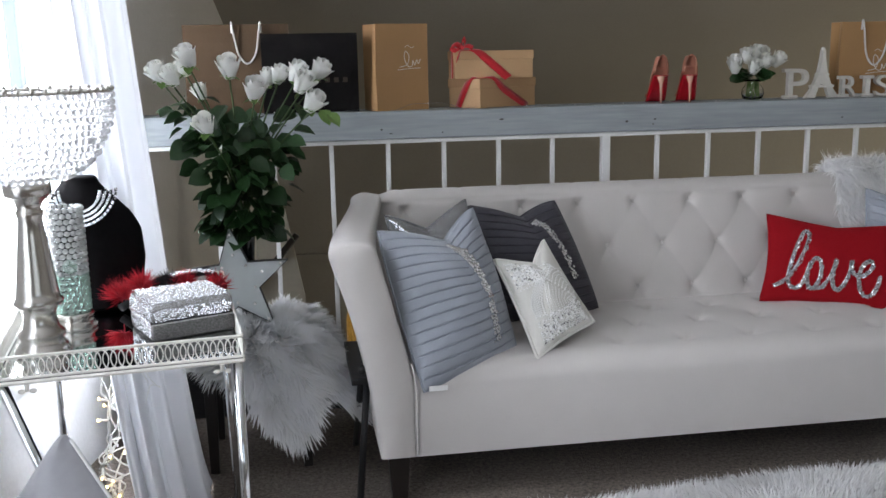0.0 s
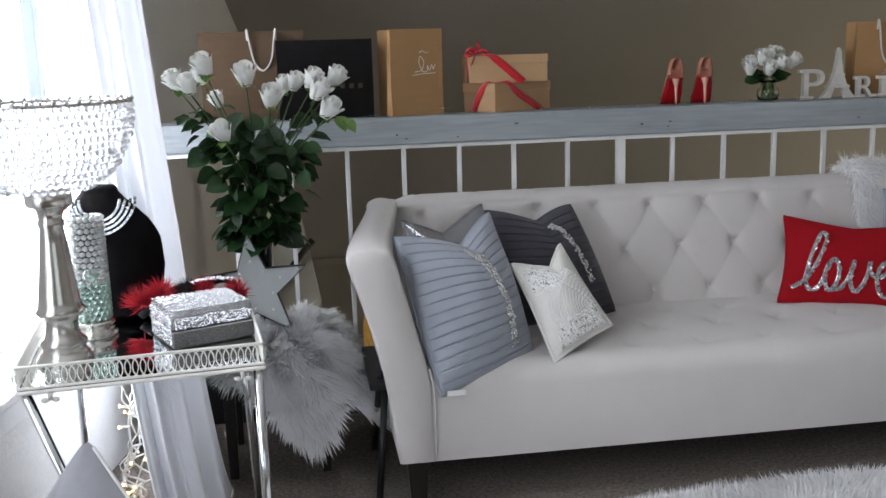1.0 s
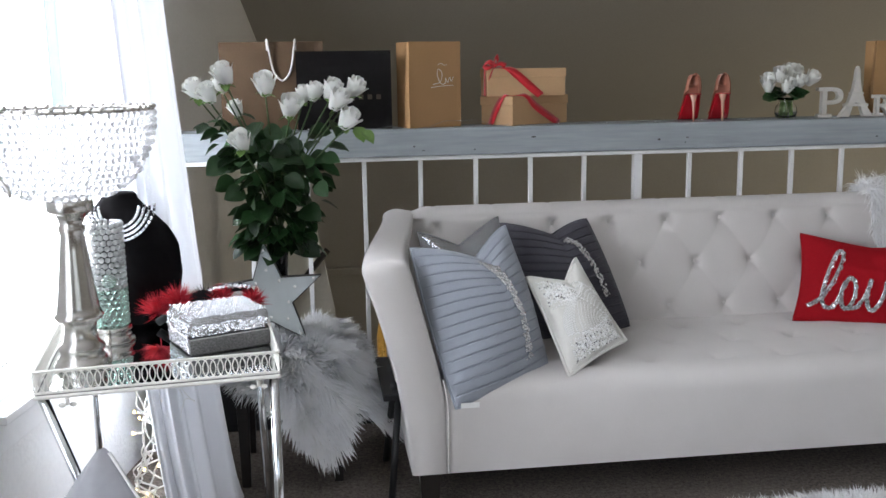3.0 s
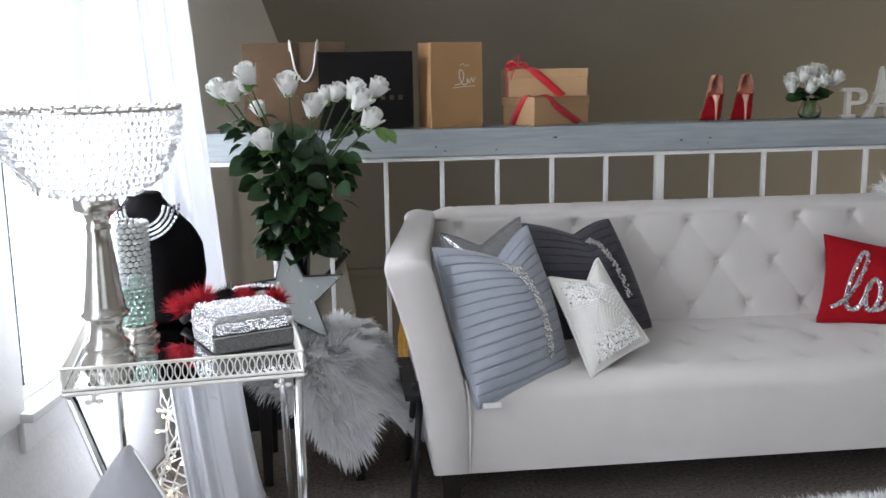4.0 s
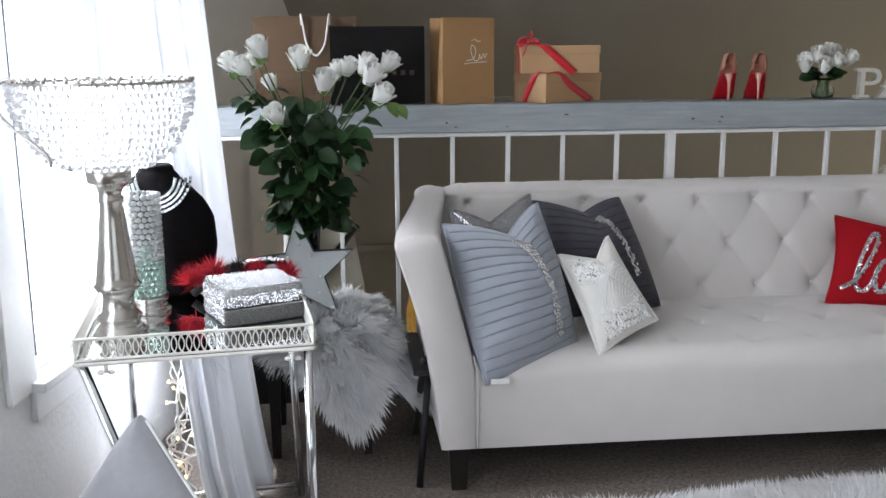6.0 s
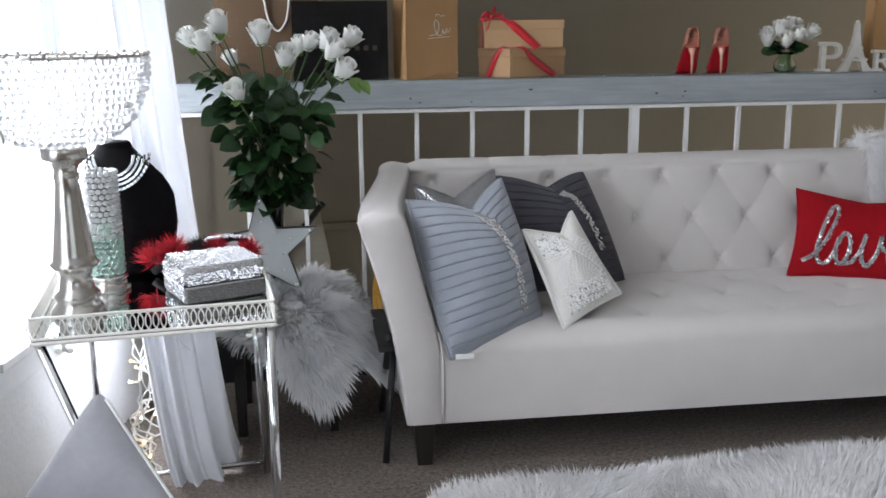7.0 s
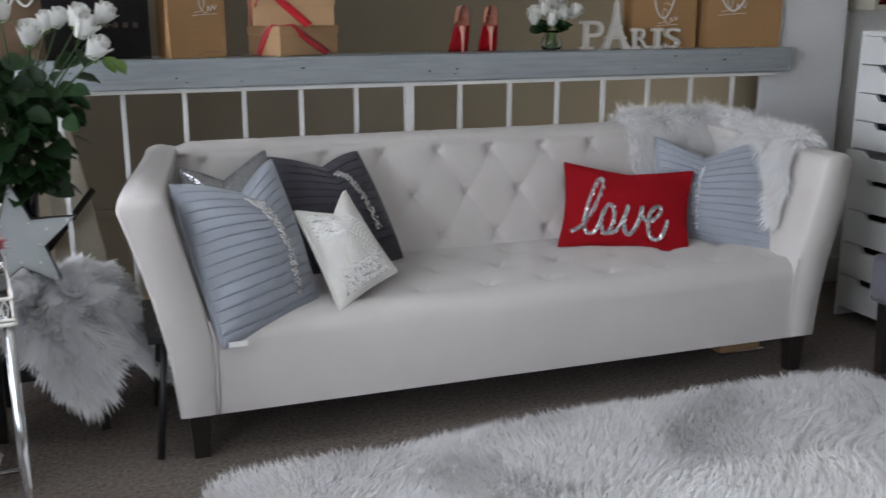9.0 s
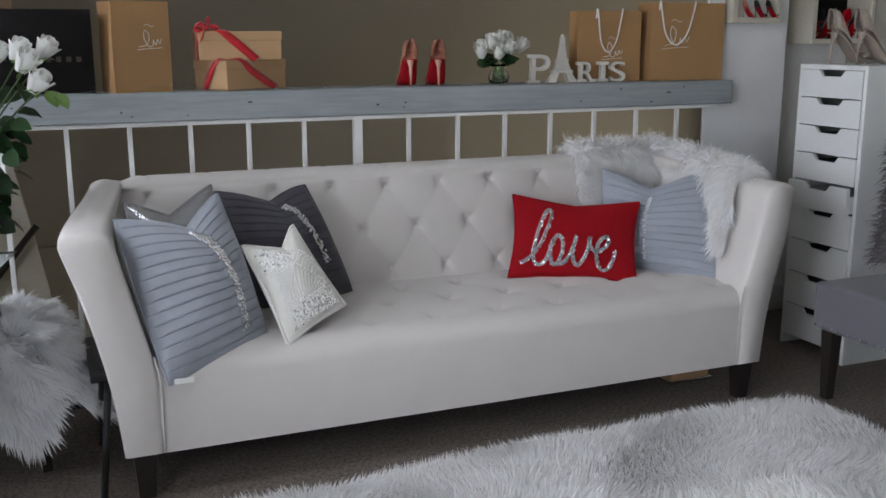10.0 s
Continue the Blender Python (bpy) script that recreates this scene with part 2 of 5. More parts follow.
def box(bm, x0, x1, y0, y1, z0, z1, bevel=0.0, m=None, seg=2):
    n = set(bm.verts)
    vs = bmesh.ops.create_cube(bm, size=1)["verts"]
    for v in vs:
        v.co = Vector(((x0 + x1) / 2 + v.co.x * (x1 - x0), (y0 + y1) / 2 + v.co.y * (y1 - y0), (z0 + z1) / 2 + v.co.z * (z1 - z0)))
    if bevel:
        es = {e for v in vs for e in v.link_edges}
        bmesh.ops.bevel(bm, geom=list(es), offset=bevel, segments=seg, affect='EDGES', profile=0.6)
    if m is not None:
        for v in bm.verts:
            if v not in n:
                v.co = m @ v.co
    return bm


def boxed(*a, **k):
    return box(bmesh.new(), *a, **k)


def lathe(bm, profile, seg=32, m=None):
    """Turns (radius, height) pairs round the z axis."""
    rings = []
    for r, z in profile:
        rings.append([bm.verts.new((r * math.cos(2 * math.pi * i / seg), r * math.sin(2 * math.pi * i / seg), z)) for i in range(seg)])
    for a, b in zip(rings, rings[1:]):
        for i in range(seg):
            bm.faces.new((a[i], a[(i + 1) % seg], b[(i + 1) % seg], b[i]))
    for ring in (rings[0], rings[-1]):
        bm.faces.new(ring)
    if m is not None:
        for ring in rings:
            for v in ring:
                v.co = m @ v.co
    return bm


def tube(bm, pts, r, seg=8, closed=False, taper=1.0):
    pts = [Vector(p) for p in pts]
    n = len(pts)
    rings = []
    up = Vector((0.31, 0.17, 0.93))
    for i, p in enumerate(pts):
        a = pts[(i - 1) % n] if closed or i > 0 else p
        b = pts[(i + 1) % n] if closed or i < n - 1 else p
        d = (b - a).normalized()
        s = d.cross(up)
        if s.length < 1e-4:
            s = d.cross(Vector((1, 0, 0)))
        s.normalize()
        w = s.cross(d)
        rr = r * (1 + (taper - 1) * i / max(1, n - 1))
        rings.append([bm.verts.new(p + rr * (math.cos(2 * math.pi * k / seg) * s + math.sin(2 * math.pi * k / seg) * w)) for k in range(seg)])
    for i in range(n if closed else n - 1):
        a, b = rings[i], rings[(i + 1) % n]
        for k in range(seg):
            bm.faces.new((a[k], a[(k + 1) % seg], b[(k + 1) % seg], b[k]))
    if not closed:
        bm.faces.new(rings[0])
        bm.faces.new(rings[-1])
    return bm


def spline(pts, n=8):
    """A smooth line through the points."""
    p = [Vector(q) for q in pts]
    p = [p[0] * 2 - p[1]] + p + [p[-1] * 2 - p[-2]]
    out = []
    for i in range(1, len(p) - 2):
        for k in range(n):
            t = k / n
            out.append(0.5 * ((2 * p[i]) + (p[i + 1] - p[i - 1]) * t + (2 * p[i - 1] - 5 * p[i] + 4 * p[i + 1] - p[i + 2]) * t * t
                              + (3 * p[i] - p[i - 1] - 3 * p[i + 1] + p[i + 2]) * t ** 3))
    return out + [p[-2]]


def sheet(bm, f, nu, nv, wrap_u=False):
    """A grid of points f(u, v), u and v from 0 to 1."""
    rows = [[bm.verts.new(f(i / nu, j / nv)) for i in range(nu if wrap_u else nu + 1)] for j in range(nv + 1)]
    k = len(rows[0])
    for a, b in zip(rows, rows[1:]):
        for i in range(k if wrap_u else k - 1):
            bm.faces.new((a[i], a[(i + 1) % k], b[(i + 1) % k], b[i]))
    return rows


def ball(bm, c, r, sub=1, scale=(1, 1, 1)):
    m = Matrix.Translation(c) @ Matrix.Diagonal((*scale, 1))
    bmesh.ops.create_icosphere(bm, subdivisions=sub, radius=r, matrix=m)
    return bm


def balls(centres, radius, sub=1):
    """Many small beads as one mesh; radius may be a list."""
    t = bmesh.new()
    bmesh.ops.create_icosphere(t, subdivisions=sub, radius=1)
    V = np.array([v.co[:] for v in t.verts])
    F = np.array([[v.index for v in f.verts] for f in t.faces])
    t.free()
    C = np.array(centres, float)
    R = np.broadcast_to(np.array(radius, float), (len(C),))
    P = (C[:, None] + V[None] * R[:, None, None]).reshape(-1, 3)
    I = (F[None] + (np.arange(len(C)) * len(V))[:, None, None]).reshape(-1, 3)
    return P, I


def raw(name, P, F, material, parent, label="", smooth=False, kind=""):
    """Links arrays of world points and faces as one mesh."""
    P = np.asarray(P, float)
    if parent is not None:
        inv = np.array(WORLD_OF[parent].inverted())
        P = P @ inv[:3, :3].T + inv[:3, 3]
    me = bpy.data.meshes.new(name)
    me.from_pydata(P.tolist(), [], F if isinstance(F, list) else F.tolist())
    me.materials.append(material)
    if smooth:
        me.shade_smooth()
    ob = link(name, me, parent, label)
    if kind:
        ob["kind"] = kind
    return ob


def strands(P, N, length, width, lean, seed, curl=0.5, jitter=0.35, lie=0.0):
    """Short tapered hairs on points with normals: points and faces."""
    g = np.random.default_rng(seed)
    n = len(P)
    N = N / np.linalg.norm(N, axis=1)[:, None]
    L = (length * g.uniform(0.6, 1.15, n))[:, None]
    J = g.normal(0, jitter, (n, 3))
    d1 = N * (1 - lie) + J + (0.4 + lie) * lean
    d1 /= np.linalg.norm(d1, axis=1)[:, None]
    d2 = d1 + curl * lean + g.normal(0, jitter * 0.6, (n, 3))
    d2 /= np.linalg.norm(d2, axis=1)[:, None]
    side = np.cross(d1, g.normal(0, 1 - lie, (n, 3)) + 1.6 * lie * N)
    side /= np.linalg.norm(side, axis=1)[:, None]
    w = width * g.uniform(0.7, 1.3, n)[:, None]
    a, mid = P, P + d1 * L * 0.5
    tip = mid + d2 * L * 0.5
    V = np.stack([a - side * w, a + side * w, mid - side * w * 0.75, mid + side * w * 0.75, tip], 1).reshape(-1, 3)
    k = np.arange(n)[:, None] * 5
    F = np.concatenate([k + np.array([[0, 1, 3]]), k + np.array([[0, 3, 2]]), k + np.array([[2, 3, 4]])])
    return V, F


def sample(f, n, seed, e=1e-3):
    """Random points and normals on a surface f(u, v)."""
    g = np.random.default_rng(seed)
    uv = g.uniform(0.002, 0.998, (n, 2))
    P = np.array([f(u, v) for u, v in uv])
    U = np.array([f(u + e, v) for u, v in uv]) - P
    W = np.array([f(u, v + e) for u, v in uv]) - P
    return P, np.cross(U, W)


def ease(t):
    t = max(0.0, min(1.0, t))
    return t * t * (3 - 2 * t)

# ---- structure ----
def wall_line(y):
    """x of the window wall's inner face."""
    return -0.764 + 0.1673 * (y - 2.165)


floor = thing("floor", 1.0, 0.5, 0, "speckled brown-grey loop carpet on the loft floor", "floor", kind="structure")
part("carpet", boxed(-2.2, 3.75, -3.2, 3.36, -0.06, 0.0), M_CARPET, floor)

# stairwell beyond the railing, with a sloping soffit over it
b = bmesh.new()
box(b, -1.2, 5.0, 6.15, 6.3, -2.6, 0.90)
back = solid("wall_back", b, M_WALL, "taupe stairwell wall behind the railing", kind="structure")
b = bmesh.new()
prof = [(6.15, 0.87), (3.75, 2.30), (3.75, 2.45), (6.35, 0.90)]
for xa, xb in ((-1.4, 5.0),):
    vs = [[b.verts.new((x, y, z)) for y, z in prof] for x in (xa, xb)]
    for i in range(4):
        b.faces.new((vs[0][i], vs[0][(i + 1) % 4], vs[1][(i + 1) % 4], vs[1][i]))
    b.faces.new(vs[0])
    b.faces.new(vs[1])
solid("ceiling_slope", b, M_WALL, "taupe sloping soffit above the stairwell", kind="structure")
solid("floor_stairwell", boxed(-1.3, 5.0, 3.36, 6.3, -1.6, -1.5), M_CARPET, "dark carpet at the foot of the stairwell", kind="structure")
solid("trim", boxed(-1.1, 4.9, 6.115, 6.15, -0.03, 0.015, 0.004), M_WALL, "painted ledge along the stairwell wall", kind="structure")
solid("wall_edge", boxed(-1.3, 2.77, 3.34, 3.36, -1.5, -0.062), M_TRIM, "white fascia under the railing", kind="structure")

solid("ceiling", boxed(-2.3, 3.8, -3.3, 3.76, 2.45, 2.55), M_CEIL, "off-white painted ceiling", kind="structure")
# wall out of view, with a gap made for the added south fill
b = bmesh.new()
for a in ((-2.3, 0.0, -0.05, 2.45), (2.4, 3.8, -0.05, 2.45), (0.0, 2.4, -0.05, 0.8), (0.0, 2.4, 2.1, 2.45)):
    box(b, a[0], a[1], -3.3, -3.2, a[2], a[3])
solid("wall_south", b, M_WALL, "plain taupe wall", kind="structure")
solid("wall_east", boxed(3.66, 3.8, -3.2, 3.45, -0.05, 2.45), M_WALL, "plain light grey wall", kind="structure")
b = boxed(2.778, 3.20, 3.335, 3.352, -1.5, 2.45, 0.004)
box(b, 2.86, 3.20, 3.352, 3.45, -1.5, 2.45)
solid("wall_pier", b, M_WHITEWALL, "white painted wall end beside the railing", kind="structure")
solid("wall_stair_east", boxed(4.9, 5.0, 3.6, 6.15, -2.6, 2.45), M_WALL, "taupe wall at the far side of the stairwell", kind="structure")
solid("wall_north", boxed(3.20, 5.0, 3.45, 3.6, -1.5, 2.45), M_GREYWALL, "grey painted wall beside the white pier", kind="structure")
solid("baseboard", boxed(3.20, 3.66, 3.435, 3.45, 0.0, 0.09, 0.003), M_TRIM, "white painted baseboard", kind="structure")

# window wall in its own frame: s along the wall, y outwards
WZ0, WZ1 = 0.50, 2.10
b = bmesh.new()
for s0, s1, z0, z1 in ((-5.6, 4.3, -0.05, WZ0), (-5.6, 4.3, WZ1, 2.6), (-5.6, -2.9, WZ0, WZ1), (-0.42, 0.0, WZ0, WZ1), (1.0, 4.3, WZ0, WZ1)):
    box(b, s0, s1, 0, 0.16, z0, z1, m=WM)
box(b, 1.21, 4.3, 0, 0.16, -2.6, -0.05, m=WM)
solid("wall_west", b, M_GREYWALL, "grey textured wall with a wide window", kind="structure")


def window(s0, s1, mullion, label):
    w = thing("window", *(WM @ Vector(((s0 + s1) / 2, 0, WZ0))), label, "window", kind="structure")
    b = bmesh.new()
    t = 0.045
    for a in ((s0, s0 + t, WZ0, WZ1), (s1 - t, s1, WZ0, WZ1), (s0 + t, s1 - t, WZ0, WZ0 + t), (s0 + t, s1 - t, WZ1 - t, WZ1)):
        box(b, a[0], a[1], 0.022, 0.075, a[2], a[3], 0.004, m=WM)
    part("window_frame", b, M_TRIM, w)
    b = bmesh.new()
    for d, y0, y1 in ((0.0, 0.012, 0.05), (0.046, 0.03, 0.065)):
        box(b, mullion + d, mullion + d + 0.034, y0, y1, WZ0 + t, WZ1 - t, 0.003, m=WM)
    part("mullion", b, M_ALU, w, "grey aluminium meeting stiles")
    b = bmesh.new()
    for a in ((s0 + t, s0 + t + 0.022), (s1 - t - 0.022, s1 - t)):
        box(b, *a, 0.028, 0.058, WZ0 + t, WZ1 - t, 0.002, m=WM)
    part("sash", b, M_TRIM, w)
    for a in (s0 + 0.030, s0 + 0.053, s1 - t):
        part("gasket", boxed(a, a + 0.007, 0.012, 0.0215, WZ0 + t, WZ1 - t, m=WM), M_ALU, w, "thin grey seal")
    b = bmesh.new()
    box(b, s0 - 0.03, s1 + 0.03, -0.045, 0.022, WZ0 - 0.022, WZ0 + 0.002, 0.004, m=WM)
    box(b, s0 - 0.02, s1 + 0.02, -0.016, 0.0, WZ0 - 0.10, WZ0 - 0.022, 0.003, m=WM)
    for a in ((s0 - 0.13, s0, WZ0 - 0.022, WZ1 + 0.1), (s1, s1 + 0.09, WZ0 - 0.022, WZ1 + 0.1), (s0, s1, WZ1, WZ1 + 0.1)):
        box(b, a[0], a[1], -0.014, 0.0, a[2], a[3], 0.003, m=WM)
    part("window_sill", b, M_TRIM, w, "deep white painted sill")
    for a, c in ((s0 + t, mullion), (mullion + 0.08, s1 - t)):
        g = part("pane", boxed(a, c, 0.040, 0.044, WZ0 + t, WZ1 - t, m=WM), M_GLASS, w)
        g.visible_shadow = False
    return w


window(0.0, 1.0, 0.575, "white framed sliding window, blown out with daylight")
window(-2.9, -0.42, -1.62, "wide white framed sliding window behind sheer curtains")

# railing: washed timber cap on thin white metal bars
railing = thing("railing", 1.2, 3.3, 0, "white metal baluster railing with a washed grey timber cap", "railing", kind="structure")
cap = bmesh.new()
box(cap, -0.56, 2.862, 3.255, 3.46, 0.988, 1.086, 0.006)
cap_ob = part("cap", cap, M_BEAM, railing, "grey-blue washed timber with knots")
b = bmesh.new()
g = random.Random(4)
for k in range(14):
    x, z = g.uniform(-0.1, 2.8), g.uniform(1.0, 1.075)
    r = g.uniform(0.002, 0.005)
    ball(b, (x, 3.2545, z), r, 1, (g.uniform(1, 2.6), 0.25, 0.8))
part("knot", b, M_KNOT, cap_ob)
part("top_rail", boxed(-0.5, 2.80, 3.272, 3.328, 0.972, 0.986, 0.002), M_TRIM, railing)
bar = bmesh.new()
box(bar, -0.008, 0.008, 3.292, 3.308, 0.19, 0.972, 0.002)
bar.transform(pose(-1.2, -3.3, 0))
bar_me = bpy.data.meshes.new("baluster")
bar.to_mesh(bar_me)
bar.free()
bar_me.materials.append(M_TRIM)
for k in range(-7, 8):
    if k == 0:
        continue
    o = link("baluster", bar_me, railing)
    o.location.x = 1.2 + 0.2017 * k
part("post", boxed(1.184, 1.216, 3.284, 3.316, 0.19, 0.972, 0.003), M_TRIM, railing)

# ---- sofa ----
SX = 1.34
sofa = thing("sofa", SX, 2.86, 0, "ivory linen button-tufted sofa with flared arms and dark legs", "sofa")


def tuft(u, v, su, sv, deep, fold):
    """Height of quilting with buttons on a staggered grid: 0 at a button, 1 on a full diamond."""
    a, c = u / su + v / (2 * sv), u / su - v / (2 * sv)
    crease = min(abs(math.sin(math.pi * a)), abs(math.sin(math.pi * c)))
    j = round(v / sv)
    best = 9.0
    for jj in (j - 1, j, j + 1):
        off = 0.5 * (jj % 2)
        i = round(u / su - off)
        best = min(best, math.hypot(u - (i + off) * su, v - jj * sv))
    pull = 0.009 * math.exp(-best / 0.028) * math.exp(-(crease / 0.06) ** 2)
    return deep * (1 - math.exp(-(best / 0.021) ** 1.0)) - pull + fold * (1 - math.exp(-(crease / 0.16)))


def back_edge(x):
    """0 at the ends of the back, 1 inside."""
    return ease((x - 0.322) / 0.09) * ease((2.358 - x) / 0.09)


def back_point(u, v):
    x = 0.312 + u * 2.056
    if v < 0.72:
        t = v / 0.72
        z = 0.36 + t * 0.43
        y = 3.005 + 0.10 * t
        q = tuft(x - 1.03, z - 0.757, 0.2035, 0.147, 0.030, 0.0009) if z > 0.40 else 0.03
        fade = ease((0.80 - z) / 0.03)
        return Vector((x, y - (q * fade + 0.024 * (1 - fade)) * back_edge(x), z))
    t = (v - 0.72) / 0.28
    a = math.pi * t
    r = 0.058
    seam = 0.004 * math.exp(-(((x - 0.93) % 0.2035 - 0.1) / 0.008) ** 2) * (1 - t)
    if t < 0.6:
        a = math.pi * t / 0.6
        low = 0.022 * (1 - ease((x - 0.312) / 0.09) * ease((2.368 - x) / 0.09))
        return Vector((x, 3.143 - (r + 0.002) * math.cos(a), 0.790 + (0.034 - seam - low) * math.sin(a)))
    return Vector((x, 3.203, 0.79 - (t - 0.6) / 0.4 * 0.64))


b = bmesh.new()
sheet(b, back_point, 300, 100)
part("backrest", b, M_LINEN, sofa, smooth=True)


def seat_point(u, v):
    x = 0.358 + u * 1.998
    e = ease((x - 0.358) / 0.03) * ease((2.356 - x) / 0.03)
    if v < 0.22:
        return Vector((x, 2.466 - 0.004 * math.sin(math.pi * v / 0.22), 0.135 + v / 0.22 * 0.205))
    if v < 0.36:
        a = (v - 0.22) / 0.14 * math.pi / 2
        return Vector((x, 2.466 + 0.075 * (1 - math.cos(a)), 0.340 + 0.070 * math.sin(a) * (0.75 + 0.25 * e)))
    t = (v - 0.36) / 0.64
    y = 2.541 + t * 0.50
    near = ease((y - 2.541) / 0.03)
    q = tuft(x - 1.017, y - 2.570, 0.2130, 0.165, 0.032, 0.0006)
    return Vector((x, y, 0.381 + 0.018 * e + (0.011 + 0.012 * ease((y - 2.541) / 0.2) + (q - 0.032) * near) * e + 0.004 * math.sin(math.pi * t)))


b = bmesh.new()
sheet(b, seat_point, 300, 110)
part("seat", b, M_LINEN, sofa, smooth=True)
part("seat_frame", boxed(0.36, 2.355, 2.48, 3.20, 0.13, 0.36), M_LINEN, sofa)


def arm_point(u, v, side):
    """Cross-section u round the arm, v from front to back."""
    w = 0.02 + 0.96 * v
    back_t = ease(v)
    tip = 0.136 + 0.108 * back_t
    nar = 1 - 0.20 * back_t
    if side > 0:
        tip += 0.026
        nar *= 0.86
    topz = 0.762 + 0.048 * back_t - 0.010 * ease((v - 0.78) / 0.22)
    outer = [(0.262, 0.135), (0.248, 0.27), (0.222 + 0.02 * back_t, 0.42), (0.180 + 0.05 * back_t, 0.59), (tip + 0.006, topz - 0.05), (tip, topz - 0.02)]
    top = [(tip + 0.012 * nar, topz), (tip + 0.05 * nar, topz + 0.012), (tip + 0.095 * nar, topz + 0.008), (tip + 0.128 * nar, topz - 0.012)]
    inner = [(0.290, 0.66), (0.318, 0.55), (0.350, 0.42), (0.364, 0.33), (0.366, 0.135)]
    pts = ARM_CACHE.get((side, round(v, 5)))
    if pts is None:
        pts = ARM_CACHE[side, round(v, 5)] = [Vector((p[0], 0, p[1])) for p in outer + top + inner]
        pts = ARM_CACHE[side, round(v, 5)] = spline(pts, 5)
    f = u * (len(pts) - 1)
    i = min(int(f), len(pts) - 2)
    p = pts[i].lerp(pts[i + 1], f - i)
    x = p.x if side < 0 else 2 * SX - p.x
    return Vector((x, 2.456 + w * 0.75, p.z))


ARM_CACHE = {}
for side in (-1, 1):
    b = bmesh.new()
    rows = sheet(b, lambda u, v: arm_point(u, v, side), 70, 26)
    # rounded front panel
    n = len(rows[0])
    mid = Vector((0, 0, 0))
    inset = []
    for i, v in enumerate(rows[0]):
        c = rows[0][n - 1 - i].co
        p = v.co.lerp(c, 0.07)
        inset.append(b.verts.new((p.x, 2.456, p.z + (0.0 if 0.14 < v.co.z < 0.7 else (-0.006 if v.co.z > 0.7 else 0.004)))))
    for i in range(n - 1):
        b.faces.new((rows[0][i], rows[0][i + 1], inset[i + 1], inset[i]))
    for i in range(n // 2):
        if i + 1 < n - 2 - i:
            b.faces.new((inset[i], inset[i + 1], inset[n - 2 - i], inset[n - 1 - i]))
    b.faces.new(list(rows[-1]))
    arm = part("arm", b, M_LINEN, sofa, smooth=True)
    sgn = 1 if side < 0 else -1
    cx = (lambda x: x) if side < 0 else (lambda x: 2 * SX - x)
    b = bmesh.new()
    tube(b, spline([(cx(0.367), 2.458, 0.14), (cx(0.368), 2.456, 0.33), (cx(0.355), 2.457, 0.42)], 6), 0.0028, 6)
    part("seam_piping", b, M_LINEN, arm, smooth=True)

for row, z, y, n0, n1 in ((0, 0.757, 3.0, -3, 6), (1, 0.61, 3.0, -3, 6), (2, 0.463, 3.0, -3, 6)):
    for i in range(n0, n1 + 1):
        x = 1.03 + 0.2035 * (i + 0.5 * (row % 2))
        if 0.42 < x < 2.26:
            o = bmesh.new()
            ball(o, (x, 3.005 + 0.10 * (z - 0.36) / 0.43 - 0.003, z), 0.009, 2, (1, 0.45, 1))
            part("button", o, M_LINEN, sofa, smooth=True)
for row in range(0, 3):
    for i in range(-4, 7):
        x = 1.017 + 0.213 * (i + 0.5 * (row % 2))
        if 0.42 < x < 2.30:
            o = bmesh.new()
            ball(o, (x, 2.570 + 0.165 * row, 0.381 + 0.012 * ease((0.029 + 0.165 * row) / 0.2)), 0.008, 2, (1, 1, 0.4))
            part("button", o, M_LINEN, sofa, smooth=True)
for x, y in ((0.315, 2.50), (2.365, 2.50), (0.33, 3.14), (2.35, 3.14)):
    b = bmesh.new()
    box(b, x - 0.032, x + 0.032, y - 0.03, y + 0.03, 0.0, 0.14, 0.004)
    for v in b.verts:
        k = 0.70 + 0.30 * v.co.z / 0.14
        v.co.x, v.co.y = x + (v.co.x - x) * k, y + (v.co.y - y) * k
    part("leg", b, M_DARKWOOD, sofa, "dark tapered wooden leg")

# ---- cushions ----
def cushion_surface(tl, tr, br, bl, thick, chop=0.0, pinch=0.06, pleats=0, at=0.5, depth=0.010):
    """Two faces of a stuffed cushion through its four corners; chop sinks the top edge."""
    tl, tr, br, bl = (Vector(p) for p in (tl, tr, br, bl))
    nrm = (tr - tl).cross(bl - tl).normalized()
    if nrm.y > 0:
        nrm = -nrm
    up = ((tl + tr) / 2 - (bl + br) / 2).normalized()

    def f(u, v, face):
        pu = 1 - pinch * (1 - (2 * v - 1) ** 2)
        pv = 1 - pinch * (1 - (2 * u - 1) ** 2)
        uu, vv = 0.5 + (u - 0.5) * pu, 0.5 + (v - 0.5) * pv
        p = bl.lerp(br, uu).lerp(tl.lerp(tr, uu), vv)
        k = 1 - min(1.0, abs(u - at) / (at if u < at else 1 - at))
        p = p - up * chop * (v ** 2.2) * (k ** 1.25)
        t = thick * (max(0.0, math.sin(math.pi * u)) * max(0.0, math.sin(math.pi * v))) ** 0.55
        t *= 1 - 0.35 * (v ** 3) * k * (1 if chop else 0)
        if pleats and face > 0:
            w = (v * pleats) % 1.0
            t -= (depth * math.exp(-w / 0.055) + 0.0018 * (1 - w)) * min(1, 9 * u, 9 * (1 - u))
        t += 0.004 * noise.noise(Vector((u * 5, v * 5, thick * 90))) * (1 if 0.03 < u < 0.97 else 0)
        return p + nrm * (t if face > 0 else -t)
    return f


